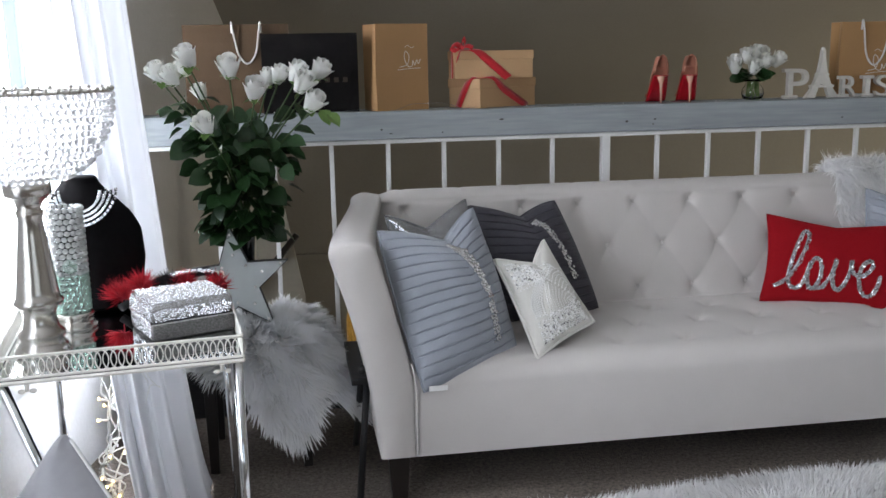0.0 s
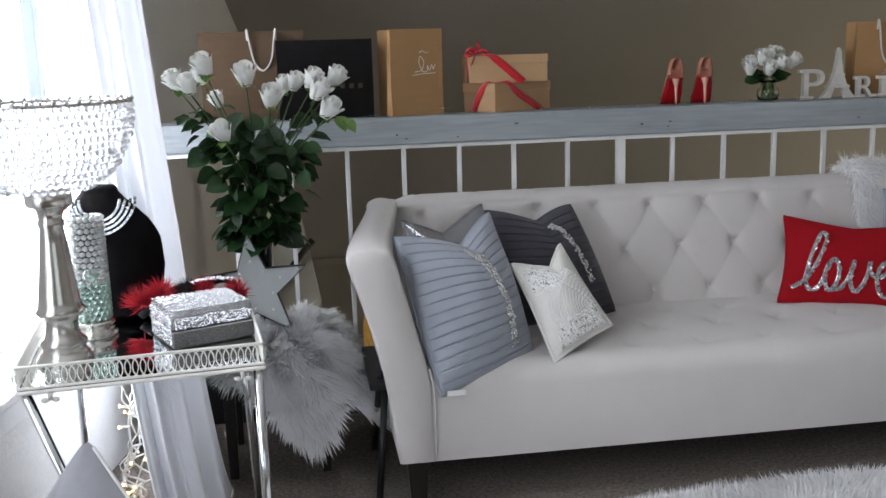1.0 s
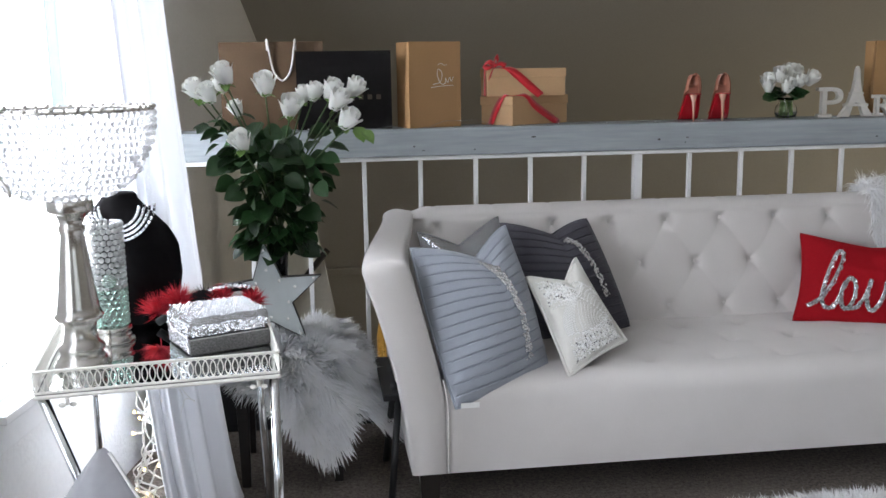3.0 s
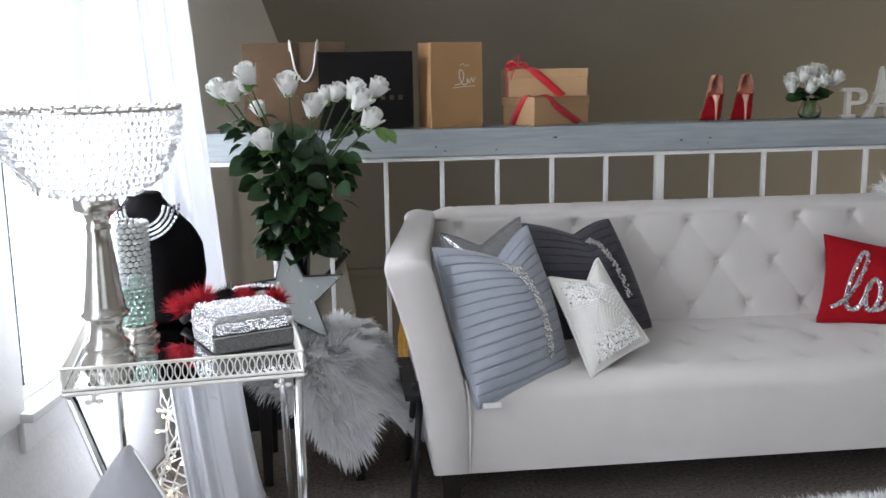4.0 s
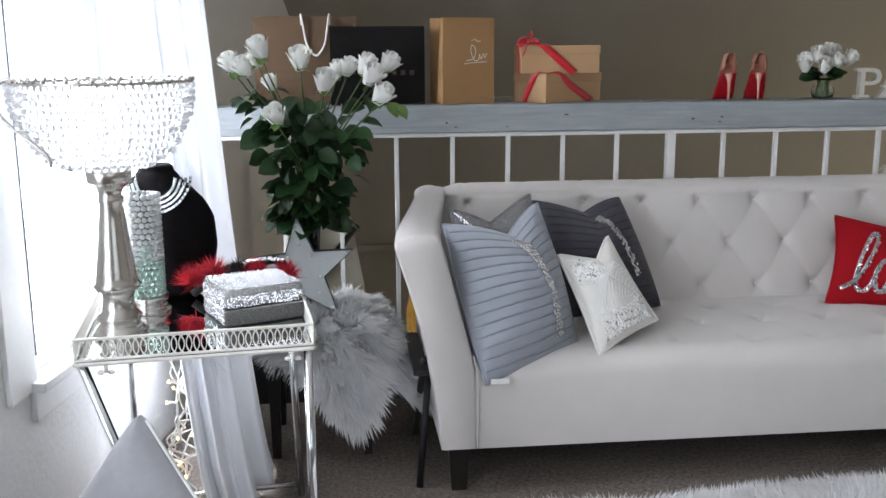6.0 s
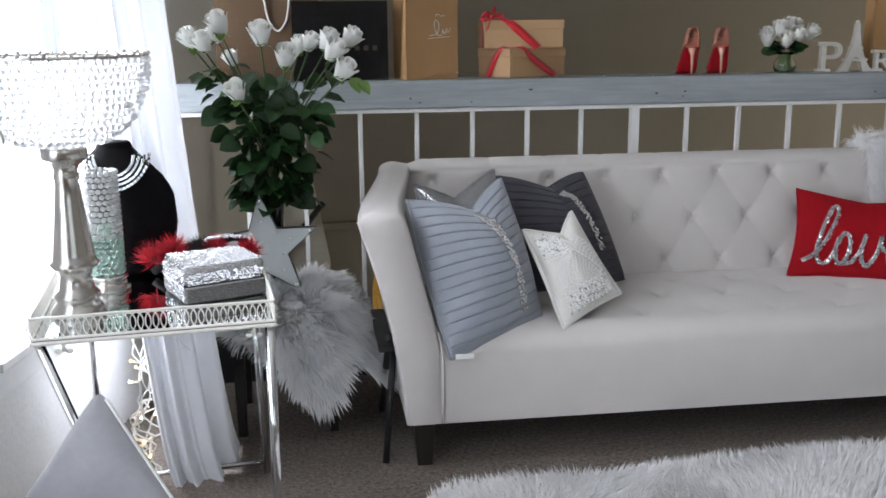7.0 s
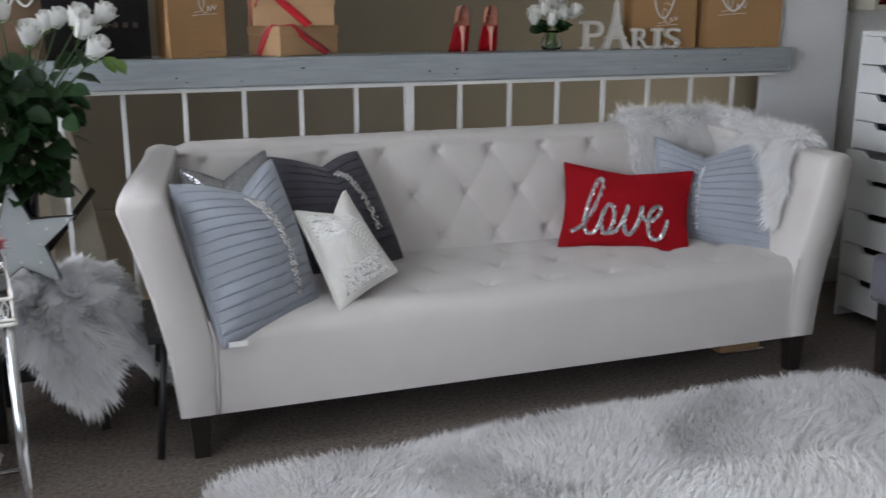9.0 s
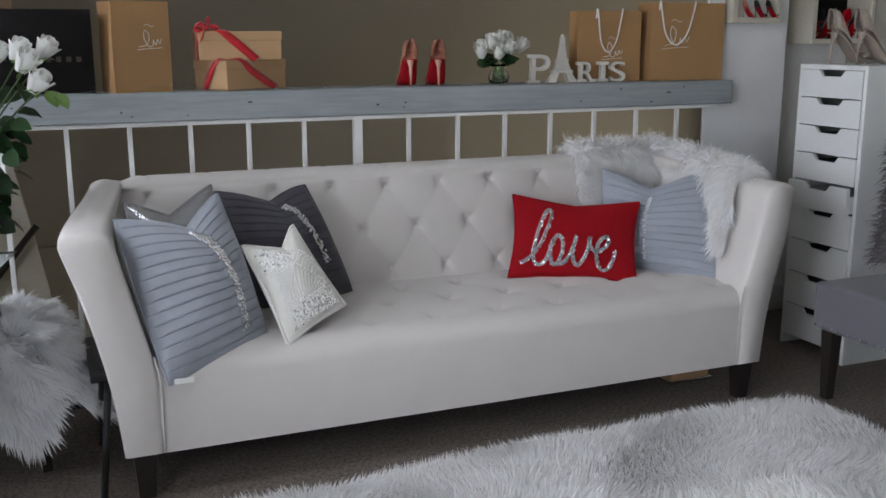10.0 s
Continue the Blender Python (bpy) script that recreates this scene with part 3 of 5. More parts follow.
def cushion(name, corners, thick, material, label, chop=0.0, pinch=0.035, pleats=0, at=0.5, piping=0.004, pipe_mat=None, res=72):
    f = cushion_surface(*corners, thick, chop, pinch, pleats, at)
    c = sum((Vector(p) for p in corners), Vector()) / 4
    ob = thing(name, c.x, c.y, min(p[2] for p in corners), label, "cushion", group="cushions on the sofa")
    b = bmesh.new()
    sheet(b, lambda u, v: f(u, v, 1), res, max(res, pleats * 20))
    sheet(b, lambda u, v: f(u, v, -1), res // 2, res // 2)
    bmesh.ops.remove_doubles(b, verts=b.verts, dist=0.0005)
    part("cover", b, material, ob, smooth=True)
    if piping:
        n = 30
        edge = [f(i / n, 0, 1) for i in range(n)] + [f(1, i / n, 1) for i in range(n)] + [f(1 - i / n, 1, 1) for i in range(n)] + [f(0, 1 - i / n, 1) for i in range(n)]
        b = bmesh.new()
        tube(b, edge, piping, 6, closed=True)
        part("piping", b, pipe_mat or material, ob, smooth=True)
    return ob, f


def stones(ob, f, line, n, spread, r0, r1, seed, material, name="jewel_trim", label="", off=0.002):
    g = random.Random(seed)
    pts = spline([(u, v, 0) for u, v in line], 12)
    C, R = [], []
    for k in range(n):
        p = pts[int(k / n * (len(pts) - 1))]
        u, v = p.x + g.uniform(-spread, spread), p.y + g.uniform(-0.012, 0.012)
        r = g.uniform(r0, r1)
        q = f(u, v, 1)
        d = (q - f(u, v, -1))
        d = d.normalized() if d.length > 1e-5 else Vector((0, -1, 0))
        C.append(q + d * (off + r * 0.4))
        R.append(r)
    P, F = balls([c[:] for c in C], R)
    return raw(name, P, F, material, ob, label, kind="stuff")


# leaning group at the window end
big, fbig = cushion("cushion", ((0.285, 2.62, 0.775), (0.590, 2.74, 0.812), (0.690, 2.585, 0.408), (0.388, 2.446, 0.338)), 0.115, M_BLUEGREY,
                    "blue-grey pleated satin cushion with a crystal band against the arm", chop=0.085, pleats=15, at=0.62, pinch=-0.04)
stones(big, fbig, ((0.57, 0.88), (0.645, 0.79), (0.69, 0.6), (0.715, 0.35), (0.73, 0.10)), 260, 0.034, 0.0035, 0.0068, 3, M_JEWEL)
b = bmesh.new()
box(b, 0.402, 0.455, 2.440, 2.4425, 0.340, 0.355)
part("care_label", b, M_LABEL, big, "small white sewn-in label")
under, fund = cushion("cushion", ((0.325, 2.78, 0.795), (0.590, 2.86, 0.822), (0.66, 2.80, 0.44), (0.38, 2.70, 0.42)), 0.06, M_SILVERGLIT,
                      "silver-grey sequinned cushion squeezed behind the pleated one", chop=0.06, at=0.45)
stones(under, fund, ((0.06, 0.96), (0.2, 0.84), (0.35, 0.78)), 60, 0.03, 0.003, 0.006, 7, M_SEQUIN, "sequin_patch")
dark, fdark = cushion("cushion", ((0.600, 2.86, 0.800), (0.905, 2.94, 0.792), (1.035, 2.86, 0.440), (0.72, 2.80, 0.43)), 0.085, M_CHARCOAL,
                      "charcoal pleated cushion with a crystal band against the sofa back", chop=0.06, pleats=14, at=0.55, pinch=-0.06)
stones(dark, fdark, ((0.60, 0.90), (0.68, 0.8), (0.725, 0.6), (0.76, 0.3)), 170, 0.030, 0.0035, 0.0062, 5, M_JEWEL)
cream, fcr = cushion("cushion", ((0.640, 2.655, 0.665), (0.808, 2.715, 0.705), (0.937, 2.600, 0.468), (0.733, 2.500, 0.395)), 0.055, M_CREAM,
                     "small cream cushion embroidered with pearls and silver beads", chop=0.05, at=0.62, pinch=0.055, piping=0.006, pipe_mat=M_CREAM)


def bead_row(line, step, r, material, name="bead_row"):
    """Beads strung close along a line on the small cushion's face."""
    pts = [fcr(p.x, p.y, 1) + Vector((0, -0.0015, 0.0005)) for p in spline([(u, v, 0) for u, v in line], 10)]
    C, run = [pts[0]], 0.0
    for p, q in zip(pts, pts[1:]):
        run += (q - p).length
        if run >= step:
            C.append(q)
            run = 0.0
    P, F = balls([c[:] for c in C], r)
    raw(name, P, F, material, cream, kind="stuff")


# strung pearl lines that part the panel, then arcs of fine beads and corner fields of stones
for line in (((0.10, 0.62), (0.34, 0.64), (0.56, 0.70)), ((0.40, 0.93), (0.52, 0.74), (0.72, 0.50), (0.88, 0.30)), ((0.20, 0.31), (0.45, 0.26), (0.70, 0.27), (0.88, 0.30)),
             ((0.56, 0.70), (0.40, 0.56), (0.30, 0.42), (0.28, 0.30)), ((0.62, 0.92), (0.76, 0.80), (0.92, 0.58)), ((0.56, 0.70), (0.72, 0.76), (0.80, 0.76))):
    bead_row(line, 0.0066, 0.0034, M_PEARL, "pearl_row")
for k in range(7):
    d = 0.028 * k
    bead_row(((0.52 - d, 0.68 - 0.2 * d), (0.36 - d, 0.55 - 0.2 * d), (0.26 - 0.7 * d, 0.42), (0.23 - 0.5 * d, 0.32)), 0.0054, 0.0024 if k % 2 else 0.0031, M_PEARL)
for k in range(9):
    d = 0.045 * k
    bead_row(((0.50 + 0.04 * k, 0.66 - d), (0.40 + 0.045 * k, 0.46 - 0.4 * d), (0.37 + 0.05 * k, 0.29)), 0.0046, 0.0021, M_PEARL)
for k in range(8):
    bead_row(((0.60 + 0.035 * k, 0.68 - 0.05 * k), (0.74 + 0.025 * k, 0.72 - 0.05 * k), (0.93, 0.66 - 0.05 * k)), 0.0050, 0.0019, M_PEARL)
for k in range(5):
    bead_row(((0.42 + 0.04 * k, 0.90 - 0.02 * k), (0.52 + 0.05 * k, 0.80), (0.62 + 0.05 * k, 0.72)), 0.005, 0.0024, M_PEARL)
g = random.Random(19)
for field, (ua, ub, va, vb, n) in enumerate(((0.07, 0.50, 0.65, 0.94, 420), (0.14, 0.92, 0.05, 0.27, 560))):
    for size, share, m_ in ((0.0023, 0.85, M_PEARL), (0.0028, 0.12, M_JEWEL), (0.0050, 0.08, M_PEARL)):
        C = []
        for _ in range(int(n * share)):
            q = fcr(g.uniform(ua, ub), g.uniform(va, vb), 1)
            C.append((q + Vector((0, -0.0015, 0.0005)))[:])
        P, F = balls(C, [size * g.uniform(0.8, 1.25) for _ in C], 2 if size > 0.005 else 1)
        raw("stone_field", P, F, m_, cream, smooth=size > 0.005, kind="stuff")

# far end of the sofa
grey, fgrey = cushion("cushion", ((2.085, 3.02, 0.775), (2.388, 2.76, 0.786), (2.338, 2.61, 0.396), (2.03, 2.92, 0.42)), 0.075, M_BLUEGREY,
                      "blue-grey pleated cushion with a silver sequin band by the sofa arm", chop=0.07, pleats=13, at=0.45)
stones(grey, fgrey, ((0.46, 0.84), (0.43, 0.7), (0.40, 0.45), (0.39, 0.08)), 110, 0.014, 0.003, 0.0055, 9, M_SEQUIN)
red, fred = cushion("cushion", ((1.690, 2.985, 0.705), (2.126, 2.82, 0.674), (2.052, 2.705, 0.404), (1.622, 2.88, 0.424)), 0.06, M_RED,
                    "red lumbar cushion with the word love in silver sequins", chop=0.022, pinch=0.075)
# the word in joined handwriting
WORD = [((0.065, 0.14), (0.11, 0.18), (0.16, 0.25), (0.215, 0.42), (0.275, 0.68), (0.285, 0.80), (0.262, 0.83), (0.225, 0.74), (0.175, 0.52), (0.150, 0.30), (0.160, 0.17), (0.205, 0.115),
         (0.250, 0.15), (0.285, 0.30), (0.315, 0.44), (0.350, 0.48), (0.378, 0.38), (0.375, 0.22), (0.340, 0.115), (0.300, 0.15), (0.282, 0.30), (0.300, 0.42)),
        ((0.345, 0.115), (0.395, 0.13), (0.440, 0.22), (0.470, 0.36), (0.482, 0.47), (0.468, 0.30), (0.475, 0.16), (0.515, 0.11), (0.560, 0.20), (0.590, 0.34), (0.598, 0.46), (0.600, 0.36), (0.625, 0.31),
         (0.680, 0.30), (0.735, 0.36), (0.760, 0.44), (0.735, 0.49), (0.690, 0.44), (0.660, 0.30), (0.672, 0.14), (0.715, 0.07), (0.765, 0.10), (0.800, 0.20), (0.818, 0.31))]
C, R, P0, F0 = [], [], [], []
g = random.Random(11)
strokes = [spline([(u, v + 0.03, 0) for u, v in w_], 14) for w_ in WORD]
word = strokes[0] + strokes[1]
b = bmesh.new()
for stroke in strokes:
    tube(b, [fred(p.x, p.y, 1) for p in stroke], 0.0055, 8)
lw = part("lettering", b, M_SEQUIN, red, "silver sequin handwriting", smooth=True)
for p in word:
    for k in range(5):
        q = fred(p.x, p.y, 1) + Vector((g.uniform(-.0052, .0052), -0.0068 + g.uniform(-.002, .002), g.uniform(-.0052, .0052)))
        n = Vector((g.gauss(0, 0.55), -1, g.gauss(0, 0.55))).normalized()
        s = n.orthogonal().normalized()
        t = n.cross(s)
        i = len(P0)
        for a in range(6):
            P0.append((q + 0.0034 * (math.cos(a * math.pi / 3) * s + math.sin(a * math.pi / 3) * t))[:])
        F0.append([i + a for a in range(6)])
raw("sequin_cover", P0, F0, M_SEQUIN, lw, kind="stuff")

# sheepskin throw over the far corner of the back
throw = thing("fur_throw", 2.2, 3.05, 0.8, "ivory faux-fur throw draped over the sofa corner", "throw")


OVER_BACK = spline([(-0.100, -0.110, 0), (-0.066, -0.02, 0), (-0.03, 0.012, 0), (0.02, 0.016, 0), (0.062, -0.004, 0), (0.078, -0.06, 0), (0.086, -0.11, 0), (0.094, -0.17, 0)], 12)
OVER_ARM = spline([(-0.075, -0.030, 0), (-0.050, 0.006, 0), (-0.025, 0.014, 0), (0.005, 0.012, 0), (0.030, -0.012, 0), (0.045, -0.09, 0), (0.058, -0.17, 0), (0.075, -0.26, 0)], 12)


def throw_point(u, v):
    """u along the back and round on to the arm, v over the top and down the front."""
    a = u * 0.96
    if a < 0.42:
        x, y, dx, dy, k = 2.00 + a, 3.145, 0.0, -1.0, 0.0
        top = 0.836
    else:
        t = (a - 0.42) / 0.54
        k = ease(t * 2.2) if t < 0.4545 else 1.0
        x, y = 2.42 - 0.01 * t, 3.145 - 0.545 * t
        dx, dy = -k, -1 + k
        top = 0.836 - 0.045 * t
    f = v * (len(OVER_BACK) - 1)
    i = min(int(f), len(OVER_BACK) - 2)
    p, q = OVER_BACK[i].lerp(OVER_BACK[i + 1], f - i), OVER_ARM[i].lerp(OVER_ARM[i + 1], f - i)
    o, h = p.x + (q.x - p.x) * k, p.y + (q.y - p.y) * k
    if h < 0:
        h *= 1 + 0.10 * math.sin(u * 23) + 0.05 * math.sin(u * 51) + 0.15 * k
    wave = 0.006 * math.sin(u * 17) * min(1, 4 * v)
    return Vector((x + dx * (o + wave), y + dy * (o + wave), top + h))


b = bmesh.new()
sheet(b, lambda u, v: throw_point(0.03 + 0.93 * u, 0.04 + 0.88 * v), 50, 30)
part("hide", b, M_HIDE, throw, smooth=True)
P, N = sample(throw_point, 64000, 5)
away = P - np.array([2.62, 3.26, 0.60])
N = np.where((N * away).sum(1)[:, None] < 0, -N, N)
lean = np.array([-0.05, -0.15, -0.75]) + 0.35 * np.stack([np.sin(P[:, 0] * 37 + 2 * np.sin(P[:, 2] * 31)), np.sin(P[:, 1] * 43), 0 * P[:, 2]], 1)
V, F = strands(P, N, 0.064, 0.0016, lean, 6, curl=0.8, jitter=0.22, lie=0.42)
raw("fur_pile", V, F, M_FUR2, throw, kind="stuff")

# ---- things on the railing cap ----
SHELF = 1.0865


def paper_bag(x0, x1, h, y, material, label, rz=0.0, depth=0.10, handle=None, logo=None):
    w = x1 - x0
    ob = thing("paper_bag", (x0 + x1) / 2, y, SHELF, label, "bag", rz)
    m = WORLD_OF[ob]
    b = bmesh.new()
    n = 12

    def f(u, v):
        # open tube, gussets folded in a little towards the mouth
        k = u * 4 % 4
        c = [(-w / 2, -depth / 2), (w / 2, -depth / 2), (w / 2, depth / 2), (-w / 2, depth / 2)]
        i, t = int(k) % 4, k - int(k)
        a, d = c[i], c[(i + 1) % 4]
        x, y2 = a[0] + (d[0] - a[0]) * t, a[1] + (d[1] - a[1]) * t
        if i % 2 == 1:
            x -= math.copysign(0.016 * v * (1 - abs(2 * t - 1)), x)
        y2 += 0.003 * math.sin(7 * v + 3 * x / w) * (1 if i % 2 == 0 else 0)
        return m @ Vector((x, y2, v * h))
    sheet(b, f, 48, 10, wrap_u=True)
    vs = [b.verts.new(m @ Vector((sx * w / 2, sy * depth / 2, 0.002))) for sx, sy in ((-1, -1), (1, -1), (1, 1), (-1, 1))]
    b.faces.new(vs)
    body = part("body", b, material, ob)
    mod = body.modifiers.new("paper", 'SOLIDIFY')
    mod.thickness = 0.0012
    if handle:
        hx, hw, drop = handle
        b = bmesh.new()
        pts = [(hx - hw / 2, -0.004, h - 0.03), (hx - hw / 2, -0.012, h + 0.006), (hx - hw / 2 + 0.006, -0.014, h - 0.03), (hx - hw * 0.3, -0.008, h - drop * 0.75),
               (hx, -0.006, h - drop), (hx + hw * 0.3, -0.008, h - drop * 0.75), (hx + hw / 2 - 0.006, -0.014, h - 0.03), (hx + hw / 2, -0.012, h + 0.006), (hx + hw / 2, -0.004, h - 0.03)]
        tube(b, [m @ Vector((p[0], p[1] - depth / 2, p[2])) for p in spline(pts, 8)], 0.0036, 8)
        part("rope_handle", b, M_CORD, ob, "twisted white rope handle", smooth=True)
    if logo:
        lx, lz, s, ink = logo
        b = bmesh.new()
        y3 = -depth / 2 - 0.0045
        scrib = [(-0.9, -0.35, 0), (-0.2, -0.15, 0), (0.0, 0.6, 0), (-0.35, 1.0, 0), (-0.45, 0.4, 0), (-0.1, -0.3, 0), (0.3, -0.25, 0), (0.35, 0.2, 0), (0.55, -0.2, 0), (0.75, 0.25, 0), (0.9, -0.1, 0), (1.1, 0.3, 0)]
        tube(b, [m @ Vector((lx + p.x * s, y3, lz + p.y * s)) for p in spline(scrib, 6)], 0.0013, 5)
        tube(b, [m @ Vector((lx + p.x * s, y3, lz + p.y * s)) for p in spline([(-1.1, -0.6, 0), (0, -0.5, 0), (1.1, -0.45, 0)], 4)], 0.001, 5)
        tube(b, [m @ Vector((lx + p.x * s, y3, lz + p.y * s)) for p in spline([(-0.4, 1.35, 0), (-0.1, 1.5, 0), (0.2, 1.3, 0), (0.5, 1.4, 0)], 4)], 0.0009, 5)
        part("logo_print", b, ink, ob, "pale scrawled print")
    return ob


paper_bag(-0.300, 0.062, 0.308, 3.415, M_KRAFTSHADED, "brown kraft shopping bag with a white rope handle", handle=(0.035, 0.098, 0.135))
bb = paper_bag(-0.035, 0.296, 0.272, 3.345, M_BLACKPAPER, "black paper shopping bag with dull bronze print", depth=0.09)
for i in range(5):
    part("print_bar", boxed(0.118 + 0.031 * i, 0.134 + 0.031 * i, 3.2935, 3.2945, 1.190, 1.207), M_GILT, bb)
paper_bag(0.335, 0.535, 0.300, 3.352, M_KRAFT, "brown kraft shopping bag turned to show its side fold", rz=17, depth=0.115, logo=(0.025, 0.165, 0.040, M_WHITEINK))
paper_bag(2.165, 2.455, 0.285, 3.400, M_KRAFT, "brown kraft shopping bag with rope handle beside the letters", rz=-3, depth=0.08, handle=(-0.008, 0.115, 0.165), logo=(0.01, 0.115, 0.044, M_WHITEINK))
paper_bag(2.488, 2.835, 0.318, 3.370, M_KRAFT, "large brown kraft shopping bag with rope handle", rz=-4, depth=0.12, handle=(-0.06, 0.165, 0.17), logo=(-0.06, 0.165, 0.058, M_WHITEINK))


def ribbon_band(b, pts, across, n=8):
    """A flat ribbon through points, each with its own half width vector."""
    line, wide = spline(pts, n), spline(across, n)
    prev = None
    for p, w in zip(line, wide):
        q = (b.verts.new(p - w), b.verts.new(p + w))
        if prev:
            b.faces.new((prev[0], q[0], q[1], prev[1]))
        prev = q


def gift_box(x, y, z, L, D, h, rz, label, lower):
    """A lidded box; x, y is the middle, L along and D deep, turned by rz."""
    ob = thing("gift_box", x, y, z, label, "box", rz, group="stacked gift boxes")
    m = WORLD_OF[ob]
    part("base", boxed(-L / 2 + 0.003, L / 2 - 0.003, -D / 2 + 0.003, D / 2 - 0.003, 0.0, h * 0.70, 0.002, m=m), M_KRAFT2, ob)
    part("lid", boxed(-L / 2, L / 2, -D / 2, D / 2, h * 0.68, h, 0.003, m=m), M_KRAFT2, ob)
    b = bmesh.new()
    e = 0.0025
    if lower:
        # up the side, over the near corner, and slanting down the front
        xl, yf = -L / 2 - e, -D / 2 - e
        pts = [(xl, 0.030, 0.001), (xl, -0.005, h * 0.6), (xl + 0.004, -0.040, h + e), (-L / 2 + 0.030, yf + 0.030, h + e), (-L / 2 + 0.070, yf + 0.004, h + e), (-L / 2 + 0.120, yf, h * 0.62), (L / 2 - 0.055, yf, 0.001)]
        acr = [(0, 0.014, 0.003), (0, 0.013, 0.005), (0.004, 0.010, 0.004), (0.009, 0.009, 0.0), (0.010, 0.004, 0.006), (0.010, 0, 0.010), (0.011, 0, 0.009)]
    else:
        yf = -D / 2 - e
        pts = [(-L / 2 + 0.030, yf + 0.020, h + e), (-L / 2 + 0.075, yf + 0.004, h + e), (-L / 2 + 0.110, yf, h * 0.78), (-L / 2 + 0.180, yf, h * 0.16), (-L / 2 + 0.198, yf, 0.001)]
        acr = [(0.006, 0.010, 0.0), (0.011, 0.006, 0.004), (0.011, 0, 0.009), (0.011, 0, 0.009), (0.012, 0, 0.008)]
    ribbon_band(b, pts, acr)
    if not lower:
        ribbon_band(b, [(-L / 2 - e, -D / 2 + 0.030, h), (-L / 2 - e, -D / 2 + 0.030, h * 0.5), (-L / 2 - e, -D / 2 + 0.030, 0.001)], [(0, 0.013, 0)] * 3)
    b.transform(m)
    part("ribbon", b, M_RIBBON, ob, "wide red satin ribbon", smooth=True).modifiers.new("cloth", 'SOLIDIFY').thickness = 0.001
    if not lower:
        b = bmesh.new()
        c = Vector((-L / 2 + 0.030, -D / 2 + 0.006, h + 0.012))
        for pts, w in ((((0, 0, 0), (-0.022, -0.012, 0.012), (-0.040, -0.006, 0.002), (-0.024, -0.010, -0.010), (0, 0, 0)), 0.010),
                       (((0, 0, 0), (0.002, -0.010, 0.020), (0.006, -0.004, 0.034), (0.012, -0.006, 0.014), (0, 0, 0)), 0.008),
                       (((0, 0, 0), (0.020, -0.006, 0.006), (0.042, 0.0, -0.002)), 0.009),
                       (((0, -0.006, 0), (-0.012, -0.014, -0.022), (-0.018, -0.012, -0.044)), 0.012)):
            ribbon_band(b, [c + Vector(p) for p in pts], [(w * 0.55, 0.004, w * 0.8)] * len(pts))
        ball(b, c + Vector((0, -0.006, 0)), 0.009, 2, (1, 0.8, 1))
        b.transform(m)
        part("bow", b, M_RIBBON, ob, "tied red bow", smooth=True).modifiers.new("cloth", 'SOLIDIFY').thickness = 0.001
    return ob


gift_box(0.800, 3.412, SHELF, 0.292, 0.170, 0.104, 33, "tan cardboard gift box set at a slant with a red ribbon", True)
gift_box(0.784, 3.372, SHELF + 0.1045, 0.293, 0.137, 0.098, 0, "smaller tan gift box with a red bow on top", False)


def pump(x, y, z, scale, rz, upper, sole, label, group):
    """A high-heeled court shoe, heel towards -y, in its own frame 0.2 m long."""
    ob = thing("high_heel", x, y, z, label, "shoe", rz, group)
    m = WORLD_OF[ob] @ Matrix.Scale(scale, 4)
    b = bmesh.new()
    # foot bed: height and half width along the length t (0 heel, 1 toe)
    H = lambda t: 0.098 * (1 - ease(t / 0.72)) + 0.006
    Wd = lambda t: 0.028 + 0.010 * ease(t / 0.62) - 0.034 * ease((t - 0.70) / 0.30)
    Rise = lambda t: 0.060 * (1 - ease(t / 0.42)) + 0.012 + 0.020 * ease((t - 0.60) / 0.12) * (1 - ease((t - 0.80) / 0.2))

    def up(u, v):
        t = v
        a = math.pi * (0.02 + 0.96 * u)
        w = Wd(t)
        xx = -math.cos(a) * w * (1.0 if v > 0.05 else 0.8)
        k = abs(math.cos(a)) ** 0.5
        closed = ease((t - 0.62) / 0.10) + (1 - ease(t / 0.10))
        s = math.sin(a)
        hz = Rise(t) * s ** (0.35 + 0.5 * (1 - ease(t / 0.3)))
        if closed < 0.5:
            xx = math.copysign(w * (1 - 0.35 * s ** 3), xx)
        yy = t * 0.165 - (0.012 * s * (1 - ease(t / 0.08)))
        return m @ Vector((xx, yy, H(t) + hz))
    sheet(b, up, 24, 40)
    u = part("upper", b, upper, ob, smooth=True)
    u.modifiers.new("leather", 'SOLIDIFY').thickness = 0.0018
    b = bmesh.new()
    sheet(b, lambda a, t: m @ Vector(((a * 2 - 1) * Wd(t) * 0.96, t * 0.165 + 0.002, H(t) - 0.003)), 6, 40)
    so = part("sole", b, sole, ob, smooth=True)
    so.modifiers.new("leather", 'SOLIDIFY').thickness = 0.003
    b = bmesh.new()
    pts = [(0, 0.004, 0.0), (0, 0.002, 0.03), (0, 0.006, 0.07), (0, 0.016, 0.102)]
    rad = (0.0040, 0.0042, 0.0065, 0.017)
    rings = []
    for p, r in zip(pts, rad):
        rings.append([b.verts.new(m @ Vector((p[0] + r * math.cos(k * math.pi / 6), p[1] + r * 0.8 * math.sin(k * math.pi / 6), p[2]))) for k in range(12)])
    for a, c in zip(rings, rings[1:]):
        for k in range(12):
            b.faces.new((a[k], a[(k + 1) % 12], c[(k + 1) % 12], c[k]))
    b.faces.new(rings[0])
    part("heel", b, upper, ob, "slim stiletto heel", smooth=True)
    return ob


